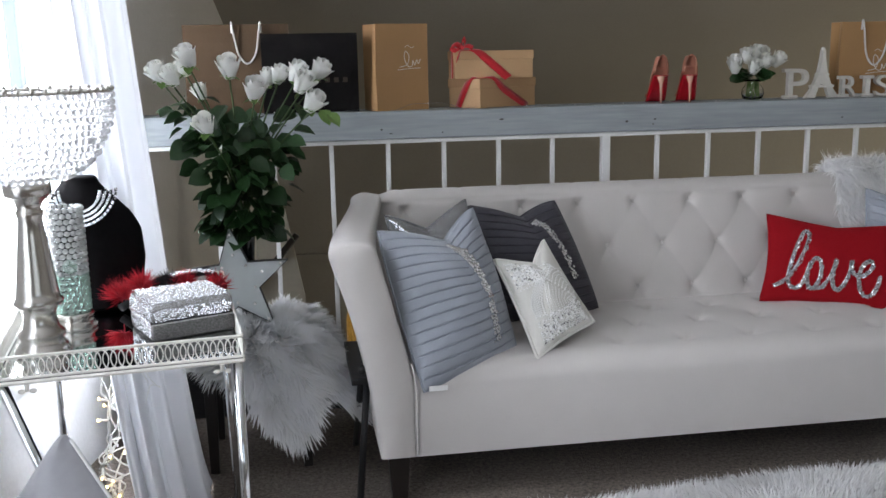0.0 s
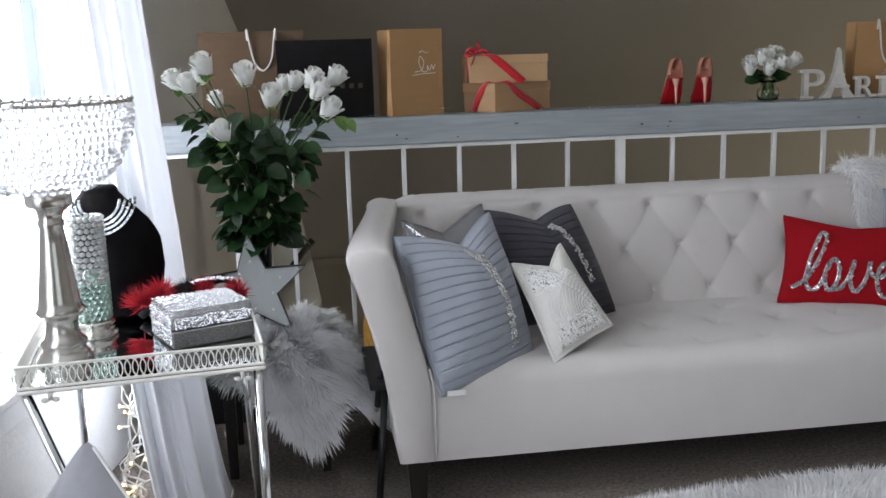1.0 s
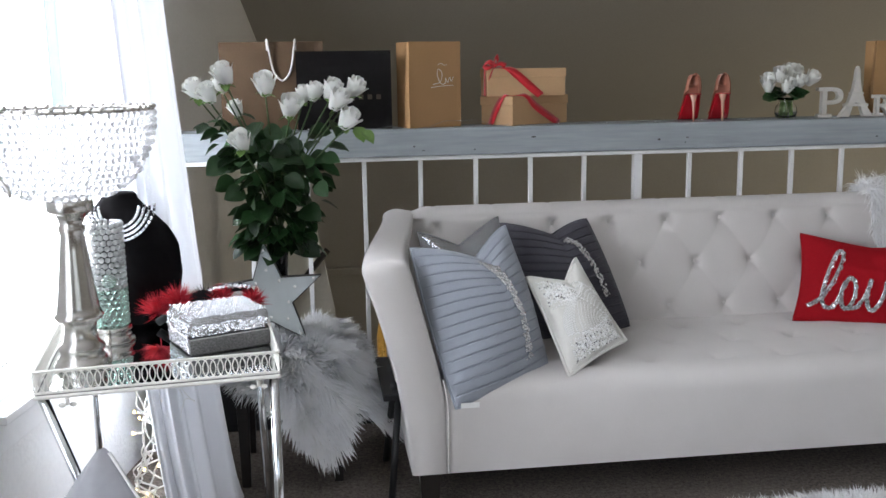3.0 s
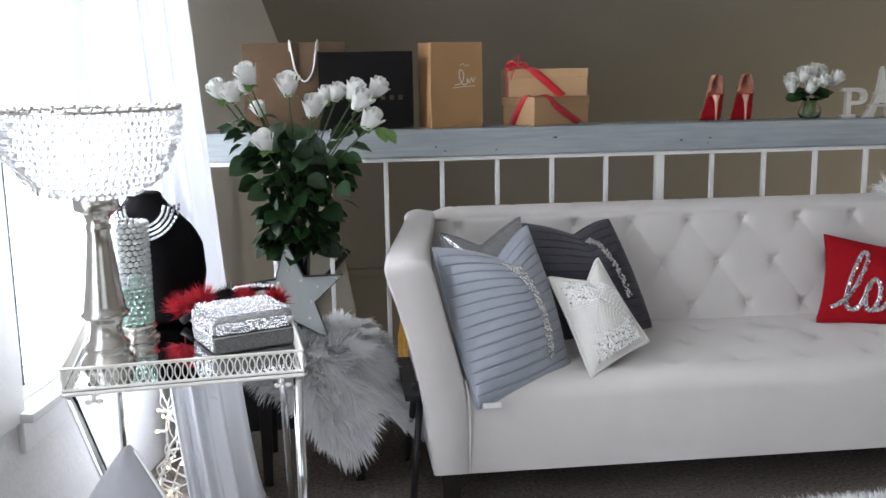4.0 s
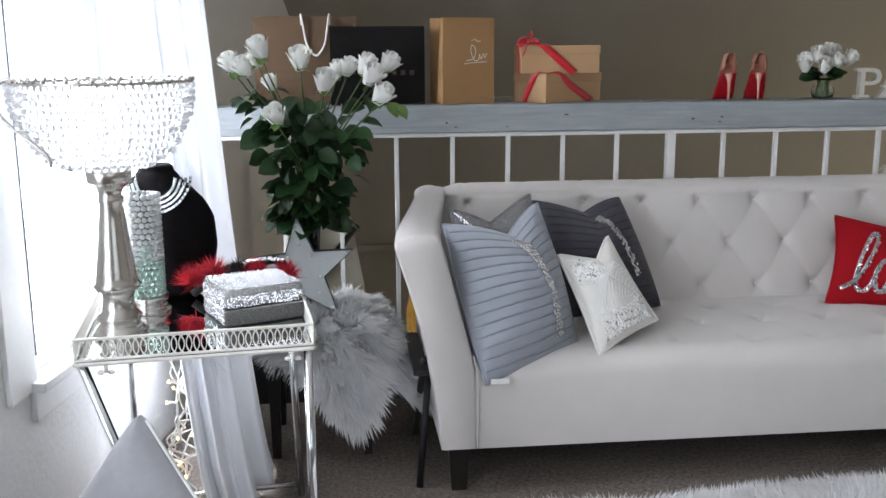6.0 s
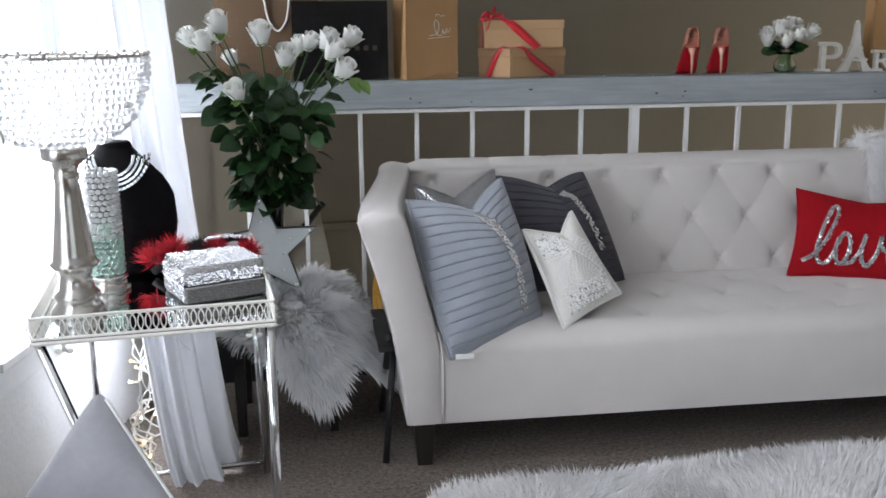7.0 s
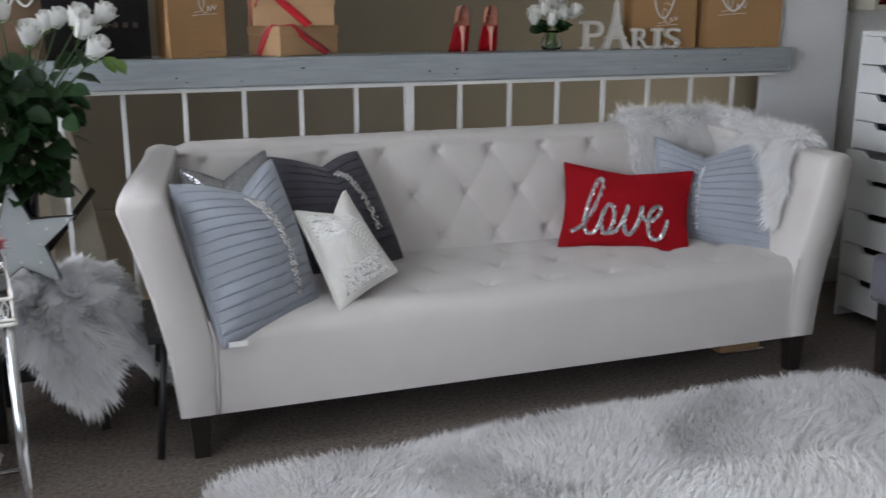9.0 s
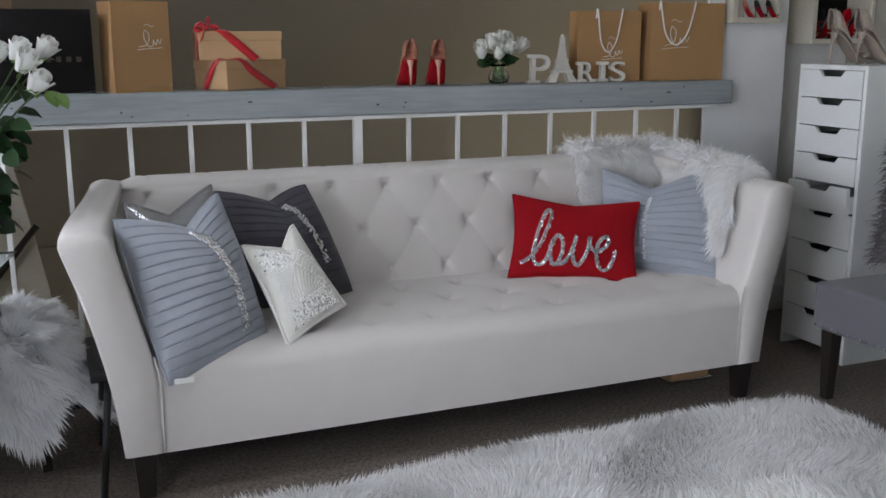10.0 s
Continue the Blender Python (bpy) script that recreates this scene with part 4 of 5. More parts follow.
pump(1.408, 3.285, SHELF, 1.0, -10, M_PATENT, M_REDSOLE, "nude patent stiletto with a red sole, heel to the room", "pair of nude heels")
pump(1.520, 3.285, SHELF, 1.0, -14, M_PATENT, M_REDSOLE, "nude patent stiletto with a red sole beside its pair", "pair of nude heels")


def bloom(b, c, r, up, seed, n, k0, k1):
    """A half-open rose of curled petals."""
    g = random.Random(seed)
    up = Vector(up).normalized()
    q = Vector((0, 0, 1)).rotation_difference(up).to_matrix()
    for k in range(k0, k1):
        lay = k / n
        ang = k * 2.399 + g.uniform(-0.2, 0.2)
        rr = r * (0.18 + 0.66 * lay)
        op = 0.03 + 0.42 * lay ** 2
        hh = r * (2.05 - 0.35 * lay)
        span = 1.9 - 0.5 * lay

        def f(u, v):
            a = ang + (u - 0.5) * span
            rad = rr * (0.55 + 0.62 * math.sin(min(1, v * 1.15) * 1.5)) + r * op * max(0, v - 0.72) * 1.3
            z = hh * (v ** 0.9) * (1 - 0.16 * (2 * u - 1) ** 2 * v) - r * 0.55
            z -= r * 0.45 * op * max(0, v - 0.78) * 3
            return c + q @ Vector((rad * math.cos(a), rad * math.sin(a), z))
        sheet(b, f, 6, 6)
    return b


def rose_head(parent, c, r, up, seed, n, label=""):
    """A bloom whose outer petals are pieces of their own round a closed heart."""
    b = bmesh.new()
    bloom(b, c, r, up, seed, n, 0, n // 3)
    heart = part("bloom", b, M_PETAL, parent, label, smooth=True)
    for k in range(n // 3, n):
        b = bmesh.new()
        bloom(b, c, r, up, seed + k, n, k, k + 1)
        part("petal", b, M_PETAL, heart, smooth=True)


def leaf_mesh(name, material):
    b = bmesh.new()

    def f(u, v):
        w = 0.42 * math.sin(math.pi * v ** 0.8) ** 0.8
        return Vector(((u * 2 - 1) * w, v, -0.16 * v * v + 0.14 * abs(u * 2 - 1) * w * 2 + 0.02 * math.sin(v * 17) * (u * 2 - 1)))
    sheet(b, f, 4, 7)
    me = bpy.data.meshes.new(name)
    b.to_mesh(me)
    b.free()
    me.materials.append(material)
    me.shade_smooth()
    return me


LEAF = leaf_mesh("leaf", M_LEAF)
SEPAL = leaf_mesh("sepal", M_NEWLEAF)


def leaf(parent, p, d, size, roll, mesh=LEAF, name="leaf"):
    o = link(name, mesh, parent)
    m = Vector(d).to_track_quat('Y', 'Z').to_matrix().to_4x4() @ pose(0, 0, 0, 0, roll, 0)
    o.matrix_basis = WORLD_OF[parent].inverted() @ Matrix.Translation(p) @ m @ Matrix.Scale(size, 4)
    return o


# small vase of roses
sv = thing("glass_vase", 1.800, 3.35, SHELF, "small clear glass bowl vase filled with green stems", "vase")
b = bmesh.new()
mm = Matrix.Translation((1.800, 3.35, SHELF))
lathe(b, [(r * 0.78, z) for r, z in ((0.030, 0.0), (0.046, 0.004), (0.054, 0.022), (0.050, 0.042), (0.036, 0.056), (0.034, 0.066), (0.046, 0.076), (0.044, 0.076), (0.032, 0.066), (0.034, 0.056), (0.047, 0.042), (0.051, 0.022), (0.040, 0.008))], 28, mm)
part("bowl", b, M_GLASS, sv, smooth=True)
b = bmesh.new()
for k in range(14):
    a = k * 2.4
    tube(b, [(1.80 + 0.026 * math.cos(a), 3.35 + 0.026 * math.sin(a), SHELF + 0.006), (1.80 + 0.02 * math.cos(a + 1), 3.35 + 0.02 * math.sin(a + 1), SHELF + 0.075)], 0.003, 5)
part("stems", b, M_NEWLEAF, sv, "cut green stems")
bq = thing("rose_bouquet", 1.800, 3.35, SHELF + 0.07, "small bunch of white roses in the glass bowl", "flowers")
g = random.Random(8)
for k, (dx, dz, dy) in enumerate(((-0.075, 0.118, 0), (-0.040, 0.155, -0.02), (-0.02, 0.115, -0.04), (0.005, 0.165, 0.0), (0.022, 0.128, -0.035), (0.085, 0.140, -0.01), (0.04, 0.162, 0.03), (-0.055, 0.13, 0.04))):
    rose_head(bq, Vector((1.800 + dx, 3.35 + dy, SHELF + dz)), 0.032, (dx * 2, dy * 2 - 0.25, 0.4), 60 + 20 * k, 11)
for k in range(26):
    a = g.uniform(0, 6.28)
    leaf(bq, Vector((1.800 + 0.02 * math.cos(a), 3.35 + 0.02 * math.sin(a), SHELF + g.uniform(0.075, 0.10))), (math.cos(a), math.sin(a), g.uniform(-0.1, 0.5)), g.uniform(0.04, 0.075), g.uniform(-50, 50))

# letters with the tower
letters = thing("letter_sign", 2.12, 3.33, SHELF, "champagne metal letters reading PARIS with a tower for the A", "sign")


def glyph(char, x0, x1, z1, serifs):
    cu = bpy.data.curves.new("glyph", 'FONT')
    cu.body = char
    cu.size, cu.extrude, cu.bevel_depth = 1.0, 0.0, 0.0
    o = bpy.data.objects.new("glyph", cu)
    scene.collection.objects.link(o)
    me = bpy.data.meshes.new_from_object(o.evaluated_get(bpy.context.evaluated_depsgraph_get()))
    bpy.data.objects.remove(o)
    b = bmesh.new()
    b.from_mesh(me)
    bpy.data.meshes.remove(me)
    xs, ys = [v.co.x for v in b.verts], [v.co.y for v in b.verts]
    ax, bx_, ay, by_ = min(xs), max(xs), min(ys), max(ys)
    for v in b.verts:
        v.co = Vector((x0 + (v.co.x - ax) / (bx_ - ax) * (x1 - x0), 3.325, SHELF + (v.co.y - ay) / (by_ - ay) * z1))
    r = bmesh.ops.extrude_face_region(b, geom=list(b.faces))
    for v in r["geom"]:
        if isinstance(v, bmesh.types.BMVert):
            v.co.y += 0.022
    for sx0, sx1, sz in serifs:
        box(b, sx0, sx1, 3.323, 3.349, SHELF + sz, SHELF + sz + 0.013, 0.002)
    b.transform(Matrix.Translation((0.014, 0, 0)))
    part("letter", b, M_SILVERPAINT, letters)


glyph("P", 1.918, 2.002, 0.113, ((1.902, 1.958, 0.0), (1.900, 1.93, 0.10)))
glyph("R", 2.140, 2.206, 0.082, ((2.128, 2.170, 0.0), (2.128, 2.152, 0.069), (2.190, 2.218, 0.0)))
glyph("I", 2.238, 2.258, 0.082, ((2.224, 2.272, 0.0), (2.224, 2.272, 0.069)))
glyph("S", 2.282, 2.354, 0.082, ())
b = bmesh.new()
lev = [(0.0, 0.070, 0.030), (0.035, 0.044, 0.018), (0.050, 0.040, 0.016), (0.055, 0.034, 0.0), (0.10, 0.017, 0.0), (0.15, 0.008, 0.0), (0.180, 0.006, 0.0)]
for sgn in (-1, 1):
    prev = None
    for z, o_, i_ in lev:
        ring = [b.verts.new((2.055 + sgn * (o_ if k in (1, 2) else i_), 3.325 + (0.022 if k > 1 else 0), SHELF + z)) for k in range(4)]
        if prev:
            for k in range(4):
                b.faces.new((prev[k], prev[(k + 1) % 4], ring[(k + 1) % 4], ring[k]))
        prev = ring
box(b, 2.009, 2.101, 3.322, 3.350, SHELF + 0.040, SHELF + 0.050, 0.002)
box(b, 2.030, 2.080, 3.323, 3.349, SHELF + 0.086, SHELF + 0.093, 0.002)
ball(b, (2.055, 3.336, SHELF + 0.184), 0.008, 2)
bmesh.ops.remove_doubles(b, verts=b.verts, dist=0.0003)
b.transform(Matrix.Translation((0.018, 0, 0)))
part("tower", b, M_SILVERPAINT, letters, "flat metal tower standing for the A")

# wire string lights lying along the cap
fl = thing("string_lights", 0.7, 3.29, SHELF, "thin silver wire of tiny lights along the railing cap", "lights")
b = bmesh.new()
g = random.Random(3)
pts = [(x * 0.06 + 0.0, 3.275 + g.uniform(0, 0.02), SHELF + 0.002 + (0.018 if 7 < x < 11 else 0.0) + abs(g.gauss(0, 0.002))) for x in range(0, 46)]
tube(b, spline(pts, 3), 0.0008, 4)
part("wire", b, M_CHROME, fl)
P, F = balls([(p[0], p[1] - 0.002, p[2] + 0.001) for p in pts[::3]], 0.0022)
raw("bulb", P, F, M_PEARL, fl)

# ---- curtains ----
def curtain(path, z0, z1, folds, amp, label, seed, shift=(0, 0), narrow=1.0, cloth=None):
    """A sheer panel along a plan line (x, y), hung in soft folds."""
    g = random.Random(seed)
    ph = [g.uniform(0, 6.28) for _ in range(4)]
    line = spline([(x, y, 0) for x, y in path], 20)
    n = len(line) - 1
    ob = thing("curtain", line[n // 2].x, line[n // 2].y, z0, label, "curtain", group="window curtains")

    def f(u, v):
        t = u * n
        i = min(int(t), n - 1)
        p = line[i].lerp(line[i + 1], t - i)
        d = (line[i + 1] - line[i]).normalized()
        nrm = Vector((d.y, -d.x, 0))
        k = 0.75 + 0.25 * (1 - v)
        w = amp * k * (math.sin(2 * math.pi * folds * u + ph[0] + 0.5 * math.sin(3 * v + ph[1])) + 0.4 * math.sin(2 * math.pi * folds * 2.3 * u + ph[2] + v))
        mid = line[n // 2]
        q = mid + (p - mid) * (1 + (narrow - 1) * v) + Vector((shift[0] * v ** 0.7, shift[1] * v, 0))
        return Vector((q.x, q.y, z0 + v * (z1 - z0))) + nrm * w
    b = bmesh.new()
    sheet(b, f, 110, 60)
    part("panel", b, cloth or M_SHEER, ob, smooth=True)
    # embroidered sprigs
    for k in range(11):
        u0, v0 = g.uniform(0.12, 0.88), g.uniform(0.03, 0.72)
        s = g.choice((-1, 1))
        b = bmesh.new()
        pts = [f(u0 + s * 0.10 * math.sin(2.6 * t), v0 + 0.045 * t + 0.01 * math.sin(6 * t), ) for t in [i / 14 for i in range(15)]]
        tube(b, pts, 0.0016, 4)
        part("embroidered_sprig", b, M_LABEL, ob)
    b = bmesh.new()
    sheet(b, lambda u, v: f(u, v * 0.024) + Vector((0.0015, -0.0015, 0)), 110, 2)
    part("hem", b, M_SHEER, ob, smooth=True)
    return ob


# last two points: unseen return to the wall, added to shade the brown bag
curtain(((-0.405, 2.440), (-0.360, 2.445), (-0.300, 2.455), (-0.250, 2.52), (-0.245, 2.64), (-0.36, 2.85), (-0.52, 3.05)), 0.012, 2.30, 6.2, 0.021,
        "white sheer embroidered curtain hanging to the carpet", 2, shift=(-0.19, 0.0), narrow=0.86)
# near panel takes the brighter, backlit copy of the cloth
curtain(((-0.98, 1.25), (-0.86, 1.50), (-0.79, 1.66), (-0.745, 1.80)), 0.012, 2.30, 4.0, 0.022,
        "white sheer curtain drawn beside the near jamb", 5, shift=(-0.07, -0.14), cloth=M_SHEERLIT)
rod = thing("curtain_rod", -0.8, 1.6, 2.30, "slim white curtain rod across the window wall", "curtain rod")
b = bmesh.new()
tube(b, [WM @ Vector((-3.1, -0.09, 2.31)), WM @ Vector((1.25, -0.09, 2.31))], 0.010, 10)
part("rod", b, M_TRIM, rod, smooth=True)
for s in (-3.0, -0.2, 1.2):
    b = bmesh.new()
    tube(b, [WM @ Vector((s, 0.0, 2.31)), WM @ Vector((s, -0.09, 2.31))], 0.008, 8)
    part("bracket", b, M_TRIM, rod)

# warm string lights hanging in the corner
sl = thing("string_lights", -0.50, 2.52, 0, "white cable string lights bunched on the wall by the curtain", "lights")
g = random.Random(21)
cols = []
for k in range(7):
    ph = g.uniform(0, 6)
    pts = [(-0.462 + 0.026 * math.sin(z * 14 + ph) + g.uniform(-0.01, 0.01) - 0.05 * (z < 0.2) * g.random(), 2.50 + 0.02 * math.cos(z * 11 + ph), z) for z in np.linspace(0.008, 0.80, 30)]
    b = bmesh.new()
    tube(b, spline(pts, 3), 0.0026, 5)
    part("cable", b, M_CABLE, sl, smooth=True)
    cols.append(pts)
for k in range(54):
    p = Vector(g.choice(g.choice(cols)))
    d = Vector((g.uniform(-1, 1), g.uniform(-0.8, 0.1), g.uniform(-0.5, 0.5))).normalized()
    b = bmesh.new()
    tube(b, [p, p + d * 0.026], 0.004, 6)
    so = part("socket", b, M_CABLE, sl)
    b = bmesh.new()
    ball(b, p + d * 0.034, 0.0035, 1, (1, 1, 1.6))
    part("bulb", b, M_BULB if k % 2 else M_PEARL, so)

# ---- tray table by the window ----
TA = 7.0
TZ = 0.655
TW, TD = 0.49, 0.66
tray = thing("tray_table", -0.075, 1.869, 0, "champagne metal tray table with a pierced gallery and mirrored top", "table", rz=TA)
TM = WORLD_OF[tray]          # x from -TW to 0, y from 0 to TD


def tp(x, y, z):
    return TM @ Vector((x, y, z))


part("tray_base", boxed(-TW, 0, 0, TD, TZ - 0.012, TZ - 0.002, 0.002, m=TM), M_BLACKMETAL, tray, "dark underside of the tray")
part("mirror_top", boxed(-TW + 0.006, -0.006, 0.006, TD - 0.006, TZ - 0.002, TZ + 0.002, m=TM), M_MIRROR, tray, "mirror glass top")
GH = 0.046
for name, a, c in (("front", (-TW, 0), (0, 0)), ("back", (-TW, TD), (0, TD)), ("side", (0, 0), (0, TD)), ("side", (-TW, 0), (-TW, TD))):
    a, c = Vector((*a, 0)), Vector((*c, 0))
    d = (c - a).normalized()
    L = (c - a).length
    b = bmesh.new()
    for z in (TZ + 0.001, TZ + GH):
        tube(b, [TM @ (a + Vector((0, 0, z))), TM @ (c + Vector((0, 0, z)))], 0.0032, 6)
    tube(b, [TM @ (a + Vector((0, 0, TZ - 0.008))), TM @ (c + Vector((0, 0, TZ - 0.008)))], 0.005, 6)
    gal = part("gallery", b, M_SILVERPAINT, tray, "pierced rail of interlaced rings")
    n = round(L / 0.0152)
    ring = None
    for k in range(n):
        q = a + d * ((k + 0.5) * L / n)
        if ring is None:
            b = bmesh.new()
            tube(b, [(0.0135 * math.cos(t) * d.x, 0.0135 * math.cos(t) * d.y, 0.0205 * math.sin(t)) for t in [i * math.pi / 9 for i in range(18)]], 0.0014, 4, closed=True)
            ring = bpy.data.meshes.new("ring")
            b.to_mesh(ring)
            b.free()
            ring.materials.append(M_SILVERPAINT)
            ring.shade_smooth()
        o = link("ring", ring, gal)
        o.location = q + Vector((0, 0, TZ + GH / 2))
for pts in (((0 - 0.012, 0.012, TZ - 0.012), (-0.012, 0.02, 0.0)), ((-0.012, TD - 0.012, TZ - 0.012), (0.004, TD - 0.02, 0.0)),
            ((-TW + 0.045, TD - 0.012, TZ - 0.012), (-TW + 0.045, TD - 0.012, 0.0)), ((-TW + 0.012, 0.012, TZ - 0.012), (-TW + 0.20, 0.04, 0.0))):
    b = bmesh.new()
    tube(b, [tp(*p) for p in pts], 0.0105, 12)
    part("leg", b, M_CHROME, tray, "tubular chrome leg", smooth=True)
b = bmesh.new()
tube(b, [tp(0.002, TD - 0.02, 0.035), tp(-TW + 0.012, TD - 0.012, 0.035)], 0.008, 10)
part("stretcher", b, M_CHROME, tray, smooth=True)
for x in (-TW + 0.06, -0.045):
    b = bmesh.new()
    box(b, x - 0.004, x + 0.004, 0.004, 0.012, TZ - 0.030, TZ - 0.012, m=TM)
    for sx in (-1, 1):
        ball(b, tp(x + sx * 0.011, 0.008, TZ - 0.030), 0.008, 2, (1.0, 0.35, 0.7))
    part("wing_nut", b, M_SILVERPAINT, tray, smooth=True)

# ---- crystal lamp ----
LX, LY, LZ = -0.508, 1.995, TZ + 0.002
lamp = thing("table_lamp", LX, LY, LZ, "brushed nickel candlestick lamp with a crystal bead bowl shade", "lamp")
lm = Matrix.Translation((LX, LY, LZ))
b = bmesh.new()
lathe(b, [(0.060, 0.0), (0.060, 0.008), (0.052, 0.020), (0.044, 0.030), (0.050, 0.040), (0.050, 0.046), (0.038, 0.058), (0.034, 0.085), (0.038, 0.100), (0.050, 0.108), (0.053, 0.116), (0.046, 0.124), (0.044, 0.14),
          (0.036, 0.20), (0.029, 0.26), (0.025, 0.295), (0.028, 0.302), (0.028, 0.310), (0.024, 0.316), (0.030, 0.330), (0.044, 0.342), (0.049, 0.346), (0.049, 0.380), (0.042, 0.382)], 40, lm)
part("stem", b, M_NICKEL, lamp, smooth=True)
shade_prof = [(0.065, 0.375), (0.105, 0.387), (0.133, 0.408), (0.152, 0.434), (0.166, 0.464), (0.178, 0.490), (0.184, 0.520), (0.186, 0.550)]
b = bmesh.new()
tube(b, [lm @ Vector((0.185 * math.cos(t), 0.185 * math.sin(t), 0.558)) for t in [i * math.pi / 24 for i in range(48)]], 0.0045, 6, closed=True)
g = random.Random(5)
for k in range(48):
    t = k * math.pi / 24
    ball(b, lm @ Vector((0.187 * math.cos(t), 0.187 * math.sin(t), 0.563)), 0.0045 + 0.002 * (k % 2), 1)
shade = part("shade", b, M_NICKEL, lamp, "scalloped nickel rim hung with crystal beads", smooth=True)
b = bmesh.new()
for k in range(24):
    t = k * math.pi / 12
    tube(b, [lm @ Vector((r * 0.985 * math.cos(t), r * 0.985 * math.sin(t), z)) for r, z in shade_prof], 0.0006, 4)
part("wire_frame", b, M_NICKEL, shade)
C, R = [], []
zs = np.linspace(0.383, 0.550, 12)
for j, z in enumerate(zs):
    r = np.interp(z, [p[1] for p in shade_prof], [p[0] for p in shade_prof])
    n = int(2 * math.pi * r / 0.0158)
    for i in range(n):
        t = (i + 0.5 * (j % 2)) * 2 * math.pi / n
        C.append((LX + (r + g.uniform(-0.002, 0.002)) * math.cos(t), LY + r * math.sin(t), LZ + z + g.uniform(-0.0015, 0.0015)))
        R.append(g.uniform(0.0066, 0.0086))
P, F = balls(C, R, 2)
raw("crystal_bead", P, F, M_CRYSTAL, shade, smooth=True, kind="stuff")
b = bmesh.new()
hook = [(-0.116, -0.13, 0.395), (-0.122, -0.13, 0.418), (-0.145, -0.125, 0.440), (-0.178, -0.12, 0.466), (-0.212, -0.11, 0.498), (-0.224, -0.10, 0.530), (-0.218, -0.09, 0.560), (-0.196, -0.09, 0.572), (-0.176, -0.10, 0.564), (-0.158, -0.10, 0.552), (-0.135, -0.11, 0.556)]
tube(b, [lm @ (p + Vector((0.036, 0, -0.004))) for p in spline(hook, 8)], 0.0042, 8)
part("scroll", b, M_NICKEL, shade, "loose scrolled nickel arm", smooth=True)

# ---- beaded hurricane ----
JX, JY = -0.482, 2.19
jar = thing("beaded_vase", JX, JY, LZ, "cylindrical vase covered in clear and pale green glass beads", "vase")
jm = Matrix.Translation((JX, JY, LZ))
b = bmesh.new()
lathe(b, [(0.052, 0.0), (0.054, 0.008), (0.046, 0.016), (0.044, 0.026), (0.050, 0.034), (0.040, 0.040)], 32, jm)
part("foot", b, M_NICKEL, jar, "turned nickel foot", smooth=True)
b = bmesh.new()
lathe(b, [(0.033, 0.040), (0.034, 0.29), (0.032, 0.29), (0.031, 0.044)], 24, jm)
part("cylinder", b, M_GLASS, jar, smooth=True)
for lo, hi, m_, nm in ((0.048, 0.135, M_GREENGLASS, "green_bead"), (0.136, 0.295, M_CLEARBEAD, "clear_bead")):
    C = []
    for j, z in enumerate(np.arange(lo, hi, 0.0135)):
        for i in range(24):
            t = (i + 0.5 * (j % 2)) * 2 * math.pi / 17
            C.append((JX + 0.038 * math.cos(t), JY + 0.038 * math.sin(t), LZ + z))
    P, F = balls(C, 0.0071, 2)
    raw(nm, P, F, m_, jar, smooth=True, kind="stuff")
b = bmesh.new()
ball(b, (JX + 0.012, JY - 0.046, LZ + 0.155), 0.017, 3, (1, 0.55, 1))
part("cabochon", b, M_GREENGLASS, jar, "large round green glass stone", smooth=True)

# ---- necklace bust ----
BX, BY = -0.445, 2.37
b = bmesh.new()


def bust_point(u, v):
    a = 2 * math.pi * u
    prof = [(0.045, 0.030, 0.0), (0.085, 0.055, 0.015), (0.104, 0.065, 0.07), (0.113, 0.066, 0.13), (0.108, 0.060, 0.20), (0.098, 0.052, 0.25), (0.078, 0.044, 0.285), (0.058, 0.038, 0.308), (0.046, 0.034, 0.322), (0.042, 0.033, 0.334), (0.036, 0.029, 0.338), (0.002, 0.002, 0.339)]
    t = v * (len(prof) - 1)
    i = min(int(t), len(prof) - 2)
    k = t - i
    w, d, z = (prof[i][j] * (1 - k) + prof[i + 1][j] * k for j in range(3))
    return Vector((BX - 0.034 * ease((z - 0.19) / 0.12) + w * math.cos(a), BY + d * math.sin(a) + 0.16 * (z - 0.2) * 0.35, LZ + z))


sheet(b, bust_point, 36, 44, wrap_u=True)
solid("display_bust", b, M_VELVET, "black velvet jewellery display bust on the tray", "display stand", smooth=True)
neck = thing("necklace", BX, BY - 0.05, LZ + 0.2, "wide silver chain-link necklace round the black bust", "necklace")
b = bmesh.new()
for row in range(4):
    n = 26
    for k in range(n):
        t = -1.60 + 3.2 * (k + 0.5 * (row % 2)) / n
        rr = 0.050 + 0.0112 * row
        z = 0.306 - math.cos(t) * rr
        x = BX - 0.030 + math.sin(t) * rr
        wz = np.interp(z, (0.13, 0.20, 0.25, 0.29, 0.315, 0.335, 0.365), (0.113, 0.108, 0.098, 0.076, 0.050, 0.040, 0.038))
        dz = np.interp(z, (0.13, 0.20, 0.25, 0.29, 0.315, 0.335, 0.365), (0.066, 0.060, 0.052, 0.044, 0.038, 0.034, 0.033))
        yv = BY + 0.056 * (z - 0.2) - dz * math.sqrt(max(0.02, 1 - ((x - BX + 0.024) / wz) ** 2)) - 0.006
        m = Matrix.Translation((x, yv, LZ + z)) @ pose(0, 0, 0, -18, -math.degrees(t), 0)
        l = bmesh.new()
        box(l, -0.0046, 0.0046, -0.0016, 0.0016, -0.0036, 0.0036, 0.001, m=m)
        part("link", l, M_CHROME, neck)
b.free()

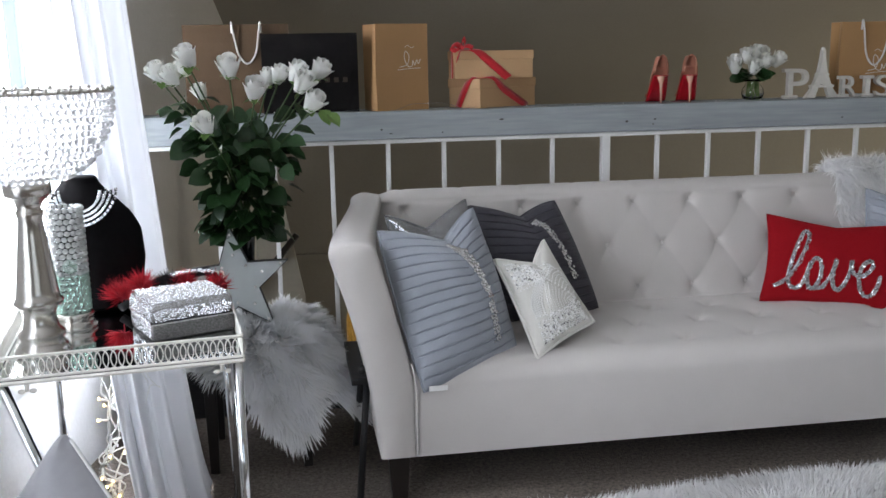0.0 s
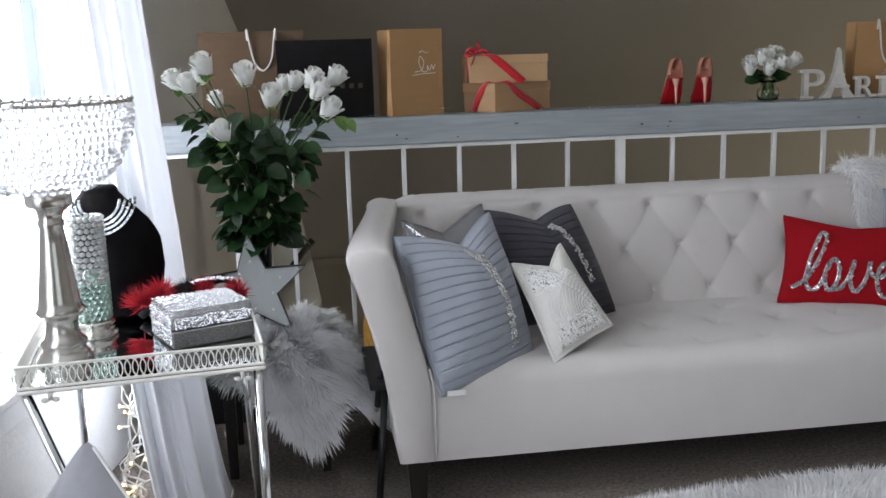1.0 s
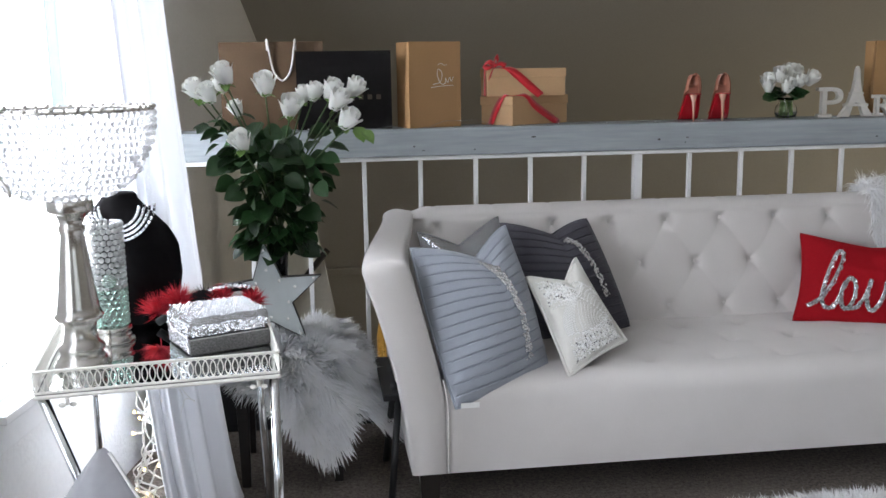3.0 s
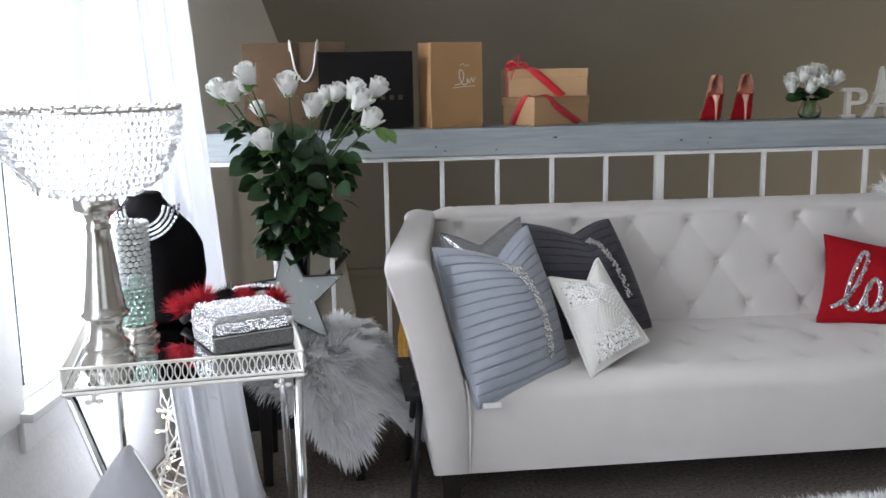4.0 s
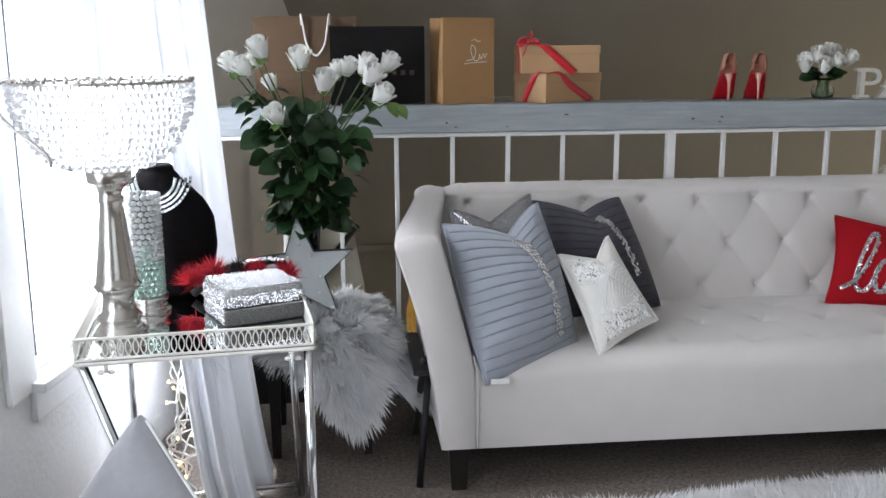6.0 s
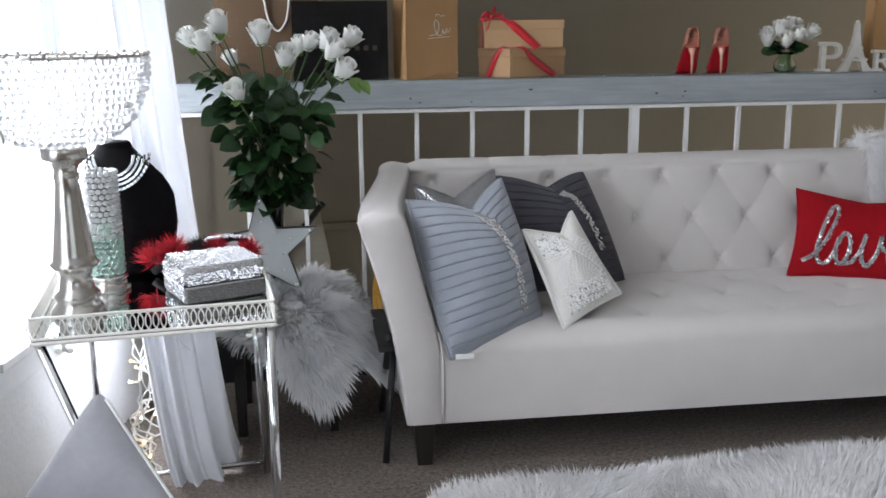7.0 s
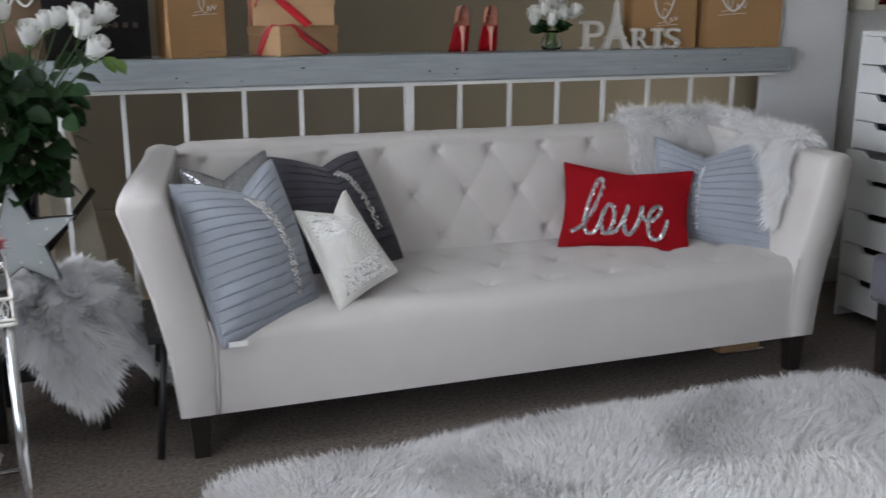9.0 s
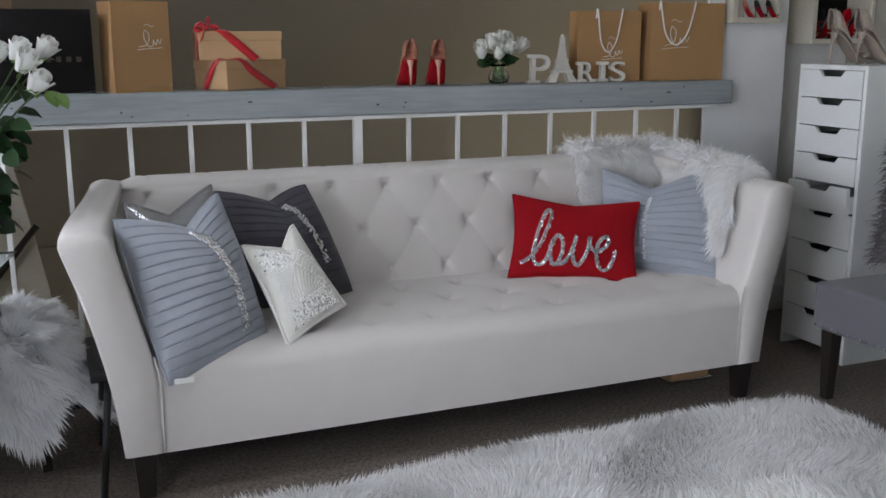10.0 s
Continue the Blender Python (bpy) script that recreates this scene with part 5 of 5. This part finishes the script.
# ---- evening clutch and feather piece on the tray ----
cl = thing("clutch_bag", -0.224, 2.124, LZ, "silver glitter box clutch lying on the mirrored tray", "bag", rz=24)
m = WORLD_OF[cl]
b = bmesh.new()
box(b, -0.097, 0.097, -0.085, 0.087, 0.042, 0.088, 0.018, m=m, seg=4)
lid = part("upper_shell", b, M_SILVERGLIT, cl, smooth=True)
b = bmesh.new()
box(b, -0.096, 0.096, -0.087, 0.087, 0.002, 0.040, 0.006, m=m)
part("lower_shell", b, mat("dark_silver_glitter", (0.16, 0.155, 0.15), 0.3, metal=0.8, bump=1.0, scale=420, vscale=240, var=0.6), cl)
b = bmesh.new()
box(b, -0.098, 0.098, -0.089, 0.088, 0.039, 0.0425, 0.0008, m=m)
part("rim", b, M_CHROME, cl, "thin chrome rim")
g = random.Random(17)
C = []
for k in range(1700):
    x, y, f_ = g.uniform(-0.090, 0.090), g.uniform(-0.080, 0.080), g.random()
    if f_ < 0.55:
        p = (x, y, 0.0885)
    elif f_ < 0.78:
        p = (x, -0.0855, g.uniform(0.046, 0.072))
    else:
        p = (-0.0975, y, g.uniform(0.008, 0.076))
    C.append((m @ Vector(p))[:])
P, F = balls(C, [g.uniform(0.001, 0.0024) for _ in C])
raw("glitter", P, F, M_SEQUIN, lid, kind="stuff")

fe = thing("feather_mask", -0.26, 2.28, LZ, "red and black feathered headpiece with silver beading on the tray", "headpiece", rz=4)
for k, (x, z, r) in enumerate(((-0.125, 0.055, 0.055), (-0.075, 0.078, 0.05), (-0.01, 0.075, 0.045), (0.108, 0.065, 0.045), (0.03, 0.075, 0.045))):
    n = 420
    gg = np.random.default_rng(30 + k)
    d = gg.normal(0, 1, (n, 3))
    d[:, 2] = np.abs(d[:, 2])
    d /= np.linalg.norm(d, axis=1)[:, None]
    P = np.tile(np.array((WORLD_OF[fe] @ Vector((x, 0, z - 0.01)))[:]), (n, 1)) + d * 0.004
    V, F = strands(P, d, r, 0.0011, np.array([-0.2, -0.2, 0.2]), 31 + k, 0.5, 0.3)
    raw("feather_tuft", V, F, M_FEATHER if k != 2 else M_BLACKCLOTH, fe, kind="stuff")
b = bmesh.new()
tube(b, [WORLD_OF[fe] @ p for p in spline([(-0.13, 0.03, 0.012), (-0.04, 0.01, 0.075), (0.03, 0.02, 0.085), (0.09, 0.03, 0.088), (0.13, 0.03, 0.02)], 8)], 0.011, 8)
part("band", b, M_BLACKCLOTH, fe, "black fabric band", smooth=True)
g = random.Random(2)
pts = spline([(0.0, 0.005, 0.092), (0.05, 0.01, 0.100), (0.10, 0.02, 0.094)], 20)
P, F = balls([(WORLD_OF[fe] @ (p + Vector((g.uniform(-.004, .004), g.uniform(-.012, .004), g.uniform(-.004, .004)))))[:] for p in pts for _ in range(3)], 0.0028)
raw("beading", P, F, M_JEWEL, fe, kind="stuff")

# grey satin cushion in front of the tray table
gc, fgc = cushion("cushion", ((-0.446, 1.815, 0.520), (-0.425, 1.80, 0.526), (-0.17, 1.72, 0.06), (-0.74, 1.80, 0.10)), 0.07, M_SATINGREY,
                  "silver-grey satin cushion with pale piping standing on its corner", pinch=-0.05, piping=0.0)
b = bmesh.new()
tube(b, [fgc(0, i / 24, 1) for i in range(25)], 0.007, 6)
tube(b, [fgc(1, i / 24, 1) for i in range(25)], 0.004, 6)
part("piping", b, M_LABEL, gc, "pale piping", smooth=True)
seat = thing("ottoman", -0.46, 1.80, 0, "low grey upholstered ottoman under the satin cushion", "ottoman")
part("cushion_top", boxed(-0.80, -0.16, 1.62, 1.86, 0.0, 0.105, 0.02), M_GREYCLOTH, seat)

# ---- sheepskin stool with star and tall vase ----
stool = thing("stool", -0.09, 2.92, 0, "dark wooden stool under a white sheepskin", "stool")
part("seat", boxed(-0.25, 0.07, 2.79, 3.09, 0.36, 0.412, 0.012), M_DARKWOOD, stool)
for x, y in ((-0.235, 2.785), (0.055, 2.785), (-0.235, 3.07), (0.055, 3.07)):
    b = bmesh.new()
    box(b, x - 0.02, x + 0.02, y - 0.02, y + 0.02, 0, 0.36, 0.003)
    for v in b.verts:
        k = 0.7 + 0.3 * v.co.z / 0.36
        v.co.x, v.co.y = x + (v.co.x - x) * k, y + (v.co.y - y) * k
    part("leg", b, M_DARKWOOD, stool)
pelt = thing("sheepskin", -0.06, 2.90, 0.42, "long-haired white sheepskin draped over the stool", "sheepskin", rz=0)


def pelt_point(u, v):
    """A pelt laid slantwise on the stool, its tail over the front and one leg over the side."""
    a = 2 * math.pi * u
    rr = v ** 0.8
    w = a - 2 * math.pi if a > math.pi else a
    lobes = 0.275 + 0.105 * math.exp(-((w + 1.28) / 0.30) ** 2) + 0.20 * math.exp(-((w + 0.50) / 0.30) ** 2) + 0.010 * math.sin(7 * a)
    x, y = -0.055 + lobes * rr * math.cos(a), 2.90 + lobes * rr * math.sin(a) * 1.02
    z = 0.432 + 0.006 * math.sin(9 * x) * math.cos(8 * y)
    dx = max(0, x - 0.085)
    dy = max(0, 2.765 - y)
    over = math.hypot(dx * 0.62, dy)
    if dx > 0:
        x = 0.085 + dx * 0.62
    if dy > 0:
        y = 2.765 - dy * 0.28
    if x < -0.26:
        over = max(over, -0.26 - x)
        x = -0.26 - (-0.26 - x) * 0.3
    z -= 1.36 * over
    return Vector((x, y, max(0.06, z)))


b = bmesh.new()
sheet(b, pelt_point, 72, 26, wrap_u=True)
part("hide", b, M_HIDE, pelt, smooth=True)
P, N = sample(pelt_point, 24000, 15)
N = np.where((N * (P - np.array([-0.055, 2.93, 0.20]))).sum(1)[:, None] < 0, -N, N)
out = P - np.array([-0.055, 2.93, 0.30])
out /= np.linalg.norm(out, axis=1)[:, None]
tuft_lean = 0.30 * np.stack([np.sin(P[:, 0] * 41 + 3 * np.sin(P[:, 2] * 37)), np.sin(P[:, 1] * 47), np.cos(P[:, 0] * 53 + P[:, 2] * 29)], 1)
V, F = strands(P, N + 0.3 * out, 0.058, 0.0024, 0.9 * out + tuft_lean + np.array([0.1, -0.1, -0.45]), 16, curl=0.6, jitter=0.11, lie=0.86)
raw("wool", V, F, M_FUR, pelt, kind="stuff")

star = thing("marquee_star", -0.14, 2.87, 0.44, "white tin marquee star with a black rim and small bulbs", "decoration")
c, R = Vector((-0.142, 2.865, 0.590)), 0.176
sm = Matrix.Translation(c) @ pose(0, 0, 0, -7, 0, 0)
tips = []
for k in range(10):
    a = math.radians(93.6 - 36 * k)
    r = R if k % 2 == 0 else R * 0.43
    tips.append((r * math.cos(a), r * math.sin(a)))
b = bmesh.new()
f_ = [b.verts.new(sm @ Vector((x, 0.0, z))) for x, z in tips]
b.faces.new(f_)
part("face", b, M_STARWHITE, star, "white enamelled face").modifiers.new("tin", 'SOLIDIFY').thickness = 0.002
b = bmesh.new()
lo = [b.verts.new(sm @ Vector((x * 1.012, -0.006, z * 1.012))) for x, z in tips]
hi = [b.verts.new(sm @ Vector((x * 1.012, 0.045, z * 1.012))) for x, z in tips]
for k in range(10):
    b.faces.new((lo[k], lo[(k + 1) % 10], hi[(k + 1) % 10], hi[k]))
b.faces.new(hi)
part("rim", b, M_BLACKMETAL, star, "black metal rim").modifiers.new("tin", 'SOLIDIFY').thickness = 0.003
for k in range(10):
    x, z = tips[k]
    for q in ((0.86, 0.5) if k % 2 == 0 else (0.82,)):
        o = bmesh.new()
        ball(o, sm @ Vector((x * q, -0.008, z * q)), 0.0052, 2)
        part("bulb", o, M_PEARL, star, smooth=True)

vase = thing("tall_vase", -0.105, 2.965, 0.43, "tall slim smoked-glass vase on the stool", "vase")
vm = Matrix.Translation((-0.105, 2.965, 0.43))
b = bmesh.new()
lathe(b, [(0.045, 0.0), (0.046, 0.01), (0.030, 0.03), (0.022, 0.10), (0.021, 0.20), (0.026, 0.28), (0.036, 0.36), (0.034, 0.36), (0.023, 0.28), (0.018, 0.20), (0.018, 0.04)], 32, vm)
part("body", b, M_VASE, vase, smooth=True)

# roses: bloom place and size, then a stem down into the vase
ROSES = ((-0.331, 2.92, 1.231, 0.030), (-0.289, 2.86, 1.219, 0.029), (-0.259, 2.97, 1.245, 0.026), (-0.241, 2.88, 1.274, 0.032), (-0.221, 3.02, 1.168, 0.024),
         (-0.193, 2.76, 1.081, 0.030), (-0.123, 2.86, 1.241, 0.033), (-0.052, 2.84, 1.175, 0.033), (-0.013, 2.95, 1.208, 0.026), (0.021, 2.93, 1.217, 0.027),
         (0.074, 2.90, 1.222, 0.031), (0.089, 2.86, 1.192, 0.032), (0.144, 2.92, 1.228, 0.030), (0.116, 2.83, 1.136, 0.032))
g = random.Random(77)
mouth = Vector((-0.105, 2.965, 0.79))
for k, (x, y, z, r) in enumerate(ROSES):
    ob = thing("rose", x, y, z, "white long-stemmed rose with dark green leaves", "flower", group="roses in the tall vase")
    top = Vector((x, y, z))
    foot = mouth + Vector((g.uniform(-0.015, 0.015), g.uniform(-0.015, 0.015), -0.06))
    mid = mouth.lerp(top, 0.5) + Vector(((mouth.x - x) * 0.10, (mouth.y - y) * 0.1, 0.01))
    line = spline([foot, mouth.lerp(top, 0.06), mid, top - Vector((0, 0, r * 0.5))], 10)
    b = bmesh.new()
    tube(b, line, 0.0033, 6, taper=0.8)
    part("stem", b, M_STEM, ob, smooth=True)
    d = (top - mid).normalized()
    rose_head(ob, top, r * 1.18, (d.x * 0.9, d.y * 0.6 - 0.30, 0.75), 100 + 20 * k, 14, "half-open white bloom")
    for i in range(4):
        a = i * 1.57 + g.uniform(-0.4, 0.4)
        leaf(ob, top - Vector((0, 0, r * 0.55)), (math.cos(a), math.sin(a), g.uniform(-0.9, 0.3)), r * g.uniform(0.7, 1.1), 0, SEPAL, "sepal")
    for i in range(25 if k < 6 else 17):
        t = g.uniform(0.10, 0.90)
        p = line[int(t * (len(line) - 1))]
        a = g.uniform(0, 6.28)
        reach = Vector((math.cos(a) * 1.15, math.sin(a) * 0.8 - 0.2, g.uniform(-0.30, 0.30)))
        q = p + reach * g.uniform(0.015, 0.085)
        leaf(ob, q, (reach.x, reach.y, reach.z - g.uniform(0.1, 0.7)), g.uniform(0.050, 0.090), g.uniform(-70, 70))
for k in range(2):
    leaf(ob, Vector((0.145 + 0.02 * k, 2.83, 1.12 - 0.01 * k)), (0.5 + 0.3 * k, -0.5, -0.8), 0.055, 20, SEPAL, "sepal")

# ---- beyond the railing, between stool and sofa ----
part("bottom_rail", boxed(-0.5, 2.78, 3.278, 3.322, 0.176, 0.192, 0.002), M_TRIM, railing)
part("kerb", boxed(-0.5, 2.775, 3.27, 3.345, 0.0, 0.165, 0.004), M_BLACKMETAL, railing, "dark painted kerb")
sb = thing("stair_rail", 0.0, 4.2, -1.5, "cream painted stair post with a dark sloping handrail", "stair rail")
b = bmesh.new()
vs = [b.verts.new(p) for p in ((-0.12, 4.2, 1.0), (-0.05, 4.2, 0.95), (0.085, 4.2, 0.20), (0.11, 4.2, -1.5), (-0.12, 4.2, -1.5))]
fc = b.faces.new(vs)
r = bmesh.ops.extrude_face_region(b, geom=[fc])
for v in r["geom"]:
    if isinstance(v, bmesh.types.BMVert):
        v.co.y += 0.06
part("panel", b, M_MIRRORWOOD, sb)
b = bmesh.new()
tube(b, [(-0.22, 4.14, 0.17), (0.06, 4.14, 0.505)], 0.016, 8)
part("handrail", b, M_DARKWOOD, sb, "dark handrail", smooth=True)
gl = thing("glass_lantern", 0.275, 3.42, -0.062, "amber glass lantern glowing behind the railing", "lantern")
b = bmesh.new()
lathe(b, [(0.05, 0.0), (0.055, 0.02), (0.052, 0.36), (0.036, 0.45), (0.0, 0.475)], 20, Matrix.Translation((0.278, 3.42, -0.062)))
part("globe", b, M_GOLD, gl, smooth=True)
part("bracket", boxed(0.24, 0.36, 3.345, 3.48, -0.09, -0.062, 0.003), M_BLACKMETAL, gl)
ls = thing("luggage_stand", 0.21, 2.6, 0, "slim black folding stand tucked beside the sofa arm", "stand")
b = bmesh.new()
tube(b, [(0.200, 2.515, 0.0), (0.242, 2.62, 0.36)], 0.011, 8)
tube(b, [(0.215, 2.92, 0.0), (0.225, 2.60, 0.37)], 0.011, 8)
part("leg", b, M_BLACKMETAL, ls, smooth=True)
part("top_bar", boxed(0.19, 0.235, 2.56, 2.95, 0.33, 0.352, 0.004), M_BLACKMETAL, ls)

# ---- rug ----
rug = thing("fur_rug", 1.45, 1.5, 0, "thick ivory faux-fur rug on the carpet before the sofa", "rug")


def rug_edge(a):
    return 1 + 0.006 * math.sin(5 * a) + 0.005 * math.sin(11 * a + 1)


def rug_point(u, v):
    """A rounded rectangle from (0.28, 0.35) to (2.53, 2.36)."""
    a, r = 2 * math.pi * u, v ** 0.55
    ca, sa = math.cos(a), math.sin(a)
    k = (abs(ca) ** 16 + abs(sa) ** 16) ** (-1 / 16) * rug_edge(a)
    x, y = 1.405 + 1.125 * r * k * ca, 1.345 + 1.0 * r * k * sa
    y += 0.045 * (x - 1.4) / 1.1 * r
    return Vector((x, y, 0.012 + 0.010 * noise.noise(Vector((x * 4, y * 4, 0))) + 0.008 * (1 - r ** 8)))


b = bmesh.new()
sheet(b, rug_point, 96, 22, wrap_u=True)
part("backing", b, M_HIDE, rug, smooth=True)
gg = np.random.default_rng(41)
P, N = sample(rug_point, 52000, 42)
# only the stretch towards the sofa is dense
P2, N2 = sample(lambda u, v: rug_point(0.02 + 0.48 * u, 0.35 + 0.649 * v), 60000, 43)
P, N = np.concatenate([P, P2]), np.concatenate([N, N2])
N = np.where(N[:, 2:3] < 0, -N, N)
sw = np.stack([np.sin(P[:, 0] * 9 + 2 * np.sin(P[:, 1] * 7)), np.cos(P[:, 1] * 8 + 2 * np.sin(P[:, 0] * 6)), np.full(len(P), -0.1)], 1) * 0.5
V, F = strands(P, N, 0.046, 0.0019, sw, 44, curl=1.0, jitter=0.24)
raw("pile", V, F, M_RUGFUR, rug, kind="stuff")

# ---- drawer unit ----
DX, DY0, DY1, DH = 2.954, 2.610, 2.962, 1.16
du = thing("drawer_unit", 3.24, 2.79, 0, "tall narrow white drawer unit with cut-out grips, one drawer ajar", "drawer unit")
t = 0.016
b = bmesh.new()
for nm, a in zip(("side_panel", "side_panel", "top", "back", "base"), ((DX, 3.52, DY0, DY0 + t, 0.0, DH), (DX, 3.52, DY1 - t, DY1, 0.0, DH), (DX, 3.52, DY0 + t, DY1 - t, DH - 0.018, DH), (3.505, 3.52, DY0 + t, DY1 - t, 0.0, DH - 0.018), (DX + 0.01, 3.505, DY0 + t, DY1 - t, 0.04, 0.055))):
    part(nm, boxed(*a, 0.0015), M_WHITELAM, du)
b.free()
z = DH - 0.020
hs = [0.108] * 5 + [0.136] * 4
for i, h in enumerate(hs):
    z0, z1 = z - h + 0.003, z
    out = 0.030 if i == 4 else 0.0
    x0, x1 = DX - 0.004 - out, DX + 0.012 - out
    ya, yb = DY0 + t + 0.002, DY1 - t - 0.002
    ym = (ya + yb) / 2
    c = [(ya, z0), (yb, z0), (yb, z1), (ym + 0.070, z1), (ym + 0.048, z1 - 0.024), (ym - 0.048, z1 - 0.024), (ym - 0.070, z1), (ya, z1)]
    b = bmesh.new()
    fc = b.faces.new([b.verts.new((x0, y, zz)) for y, zz in c])
    r = bmesh.ops.extrude_face_region(b, geom=[fc])
    for v in r["geom"]:
        if isinstance(v, bmesh.types.BMVert):
            v.co.x = x1
    d = part("drawer", b, M_WHITELAM, du)
    # closed boxes are coloured as shade, the open one stays white
    part("box", boxed(x1, 3.49 - out, ya + 0.008, yb - 0.008, z0 + 0.004, z1 - 0.034, 0.0), M_BOXSHADE if i != 4 else M_WHITELAM, d)
    z -= h + 0.0015

# glittered heels on the unit
g = random.Random(1)
pump(3.04, 2.90, DH, 1.22, -100, M_GLITTER, M_GLITTER, "champagne glitter stiletto on the drawer unit", "pair of glitter heels")
pump(3.05, 2.77, DH, 1.22, -98, M_GLITTER, M_GLITTER, "champagne glitter stiletto beside its pair", "pair of glitter heels")

# shoe shelves fixed to the walls
def wall_case(x0, x1, y, z0, z1, depth, label, shoes):
    ob = thing("shoe_case", (x0 + x1) / 2, y, z0, label, "wall shelf")
    b = bmesh.new()
    w = 0.022
    for a in ((x0, x0 + w, z0, z1), (x1 - w, x1, z0, z1), (x0 + w, x1 - w, z0, z0 + w), (x0 + w, x1 - w, z1 - w, z1)):
        box(b, a[0], a[1], y - depth, y, a[2], a[3], 0.002)
    part("frame", b, M_MIRRORWOOD, ob)
    part("back", boxed(x0 + w, x1 - w, y - 0.008, y - 0.001, z0 + w, z1 - w), M_BLACKPAPER if shoes > 2 else M_GREYWALL, ob)
    return ob


wall_case(2.855, 3.105, 3.334, 1.325, 1.75, 0.06, "cream framed wall case holding red-soled shoes", 2)
for k in range(3):
    pump(2.915 + 0.062 * k, 3.285, 1.3475, 0.42, -90, M_BLACKCLOTH if k else M_PATENT, M_REDSOLE, "red-soled heel kept in the cream wall case", "shoes in the cases")
wall_case(3.30, 3.655, 3.449, 1.235, 1.95, 0.16, "grey wall case crowded with red and black heels", 3)
for k, (x, up) in enumerate(((3.37, M_BLACKCLOTH), (3.44, M_GLITTER), (3.52, M_REDSOLE), (3.59, M_BLACKCLOTH))):
    pump(x, 3.315, 1.258, 0.75, -6, up, M_REDSOLE, "high heel standing in the grey wall case", "shoes in the cases")

# ---- grey armchair ----
ch = thing("armchair", 2.90, 2.12, 0, "slate-grey upholstered chair with nailhead trim and dark legs", "chair")
part("seat", boxed(2.585, 3.16, 1.80, 2.405, 0.262, 0.430, 0.022, seg=4), M_GREYCLOTH, ch, smooth=True)
b = bmesh.new()
box(b, 3.00, 3.12, 1.80, 2.40, 0.30, 0.84, 0.04, seg=4)
for v in b.verts:
    v.co.x += 0.12 * max(0, v.co.z - 0.4)
part("backrest", b, M_GREYCLOTH, ch, smooth=True)
for x, y in ((2.645, 2.365), (2.645, 1.84), (3.13, 2.365), (3.13, 1.84)):
    b = bmesh.new()
    box(b, x - 0.026, x + 0.026, y - 0.026, y + 0.026, 0, 0.27, 0.003)
    for v in b.verts:
        k = 0.62 + 0.38 * v.co.z / 0.27
        v.co.x, v.co.y = x + (v.co.x - x) * k, y + (v.co.y - y) * k
    part("leg", b, M_DARKWOOD, ch)
nail = bmesh.new()
ball(nail, (0, 0, 0), 0.0055, 1)
nail_me = bpy.data.meshes.new("nailhead")
nail.to_mesh(nail_me)
nail.free()
nail_me.materials.append(M_CHROME)
for k in range(22):
    o = link("nailhead", nail_me, ch)
    o.location = WORLD_OF[ch].inverted() @ Vector((2.584, 2.385 - 0.026 * k, 0.279))
for k in range(20):
    o = link("nailhead", nail_me, ch)
    o.location = WORLD_OF[ch].inverted() @ Vector((2.61 + 0.026 * k, 2.406, 0.279))
ft = thing("fur_throw", 3.10, 2.2, 0.6, "dark grey faux-fur throw hanging over the chair back", "throw")


def ft_point(u, v):
    y = 2.50 - u * 0.68
    s = v * 1.0 - 0.4
    if s < 0:
        return Vector((3.20 - 0.04 * s, y, 0.885 + s * 0.9))
    return Vector((2.985 - 0.03 * s - 0.02 * math.sin(u * 8) - 0.10 * max(0, s - .3), y, 0.892 - s * 0.75 + 0.03 * math.sin(u * 5)))


b = bmesh.new()
sheet(b, ft_point, 24, 24)
part("hide", b, M_GREYFUR, ft, smooth=True)
P, N = sample(ft_point, 7000, 51)
N = np.where(N[:, 0:1] > 0, -N, N)
V, F = strands(P, N, 0.06, 0.0022, np.array([-0.1, 0.1, -0.8]), 52)
raw("pile", V, F, M_GREYFUR, ft, kind="stuff")

# flat box under the sofa
bk = thing("flat_box", 2.30, 2.72, 0, "flat cream box with a silver edge lying under the sofa", "box")
part("body", boxed(2.215, 2.385, 2.70, 2.86, 0.002, 0.045, 0.003, m=None), M_KRAFT2, bk)
part("edge", boxed(2.205, 2.395, 2.685, 2.699, 0.0, 0.012, 0.002), M_CHROME, bk)
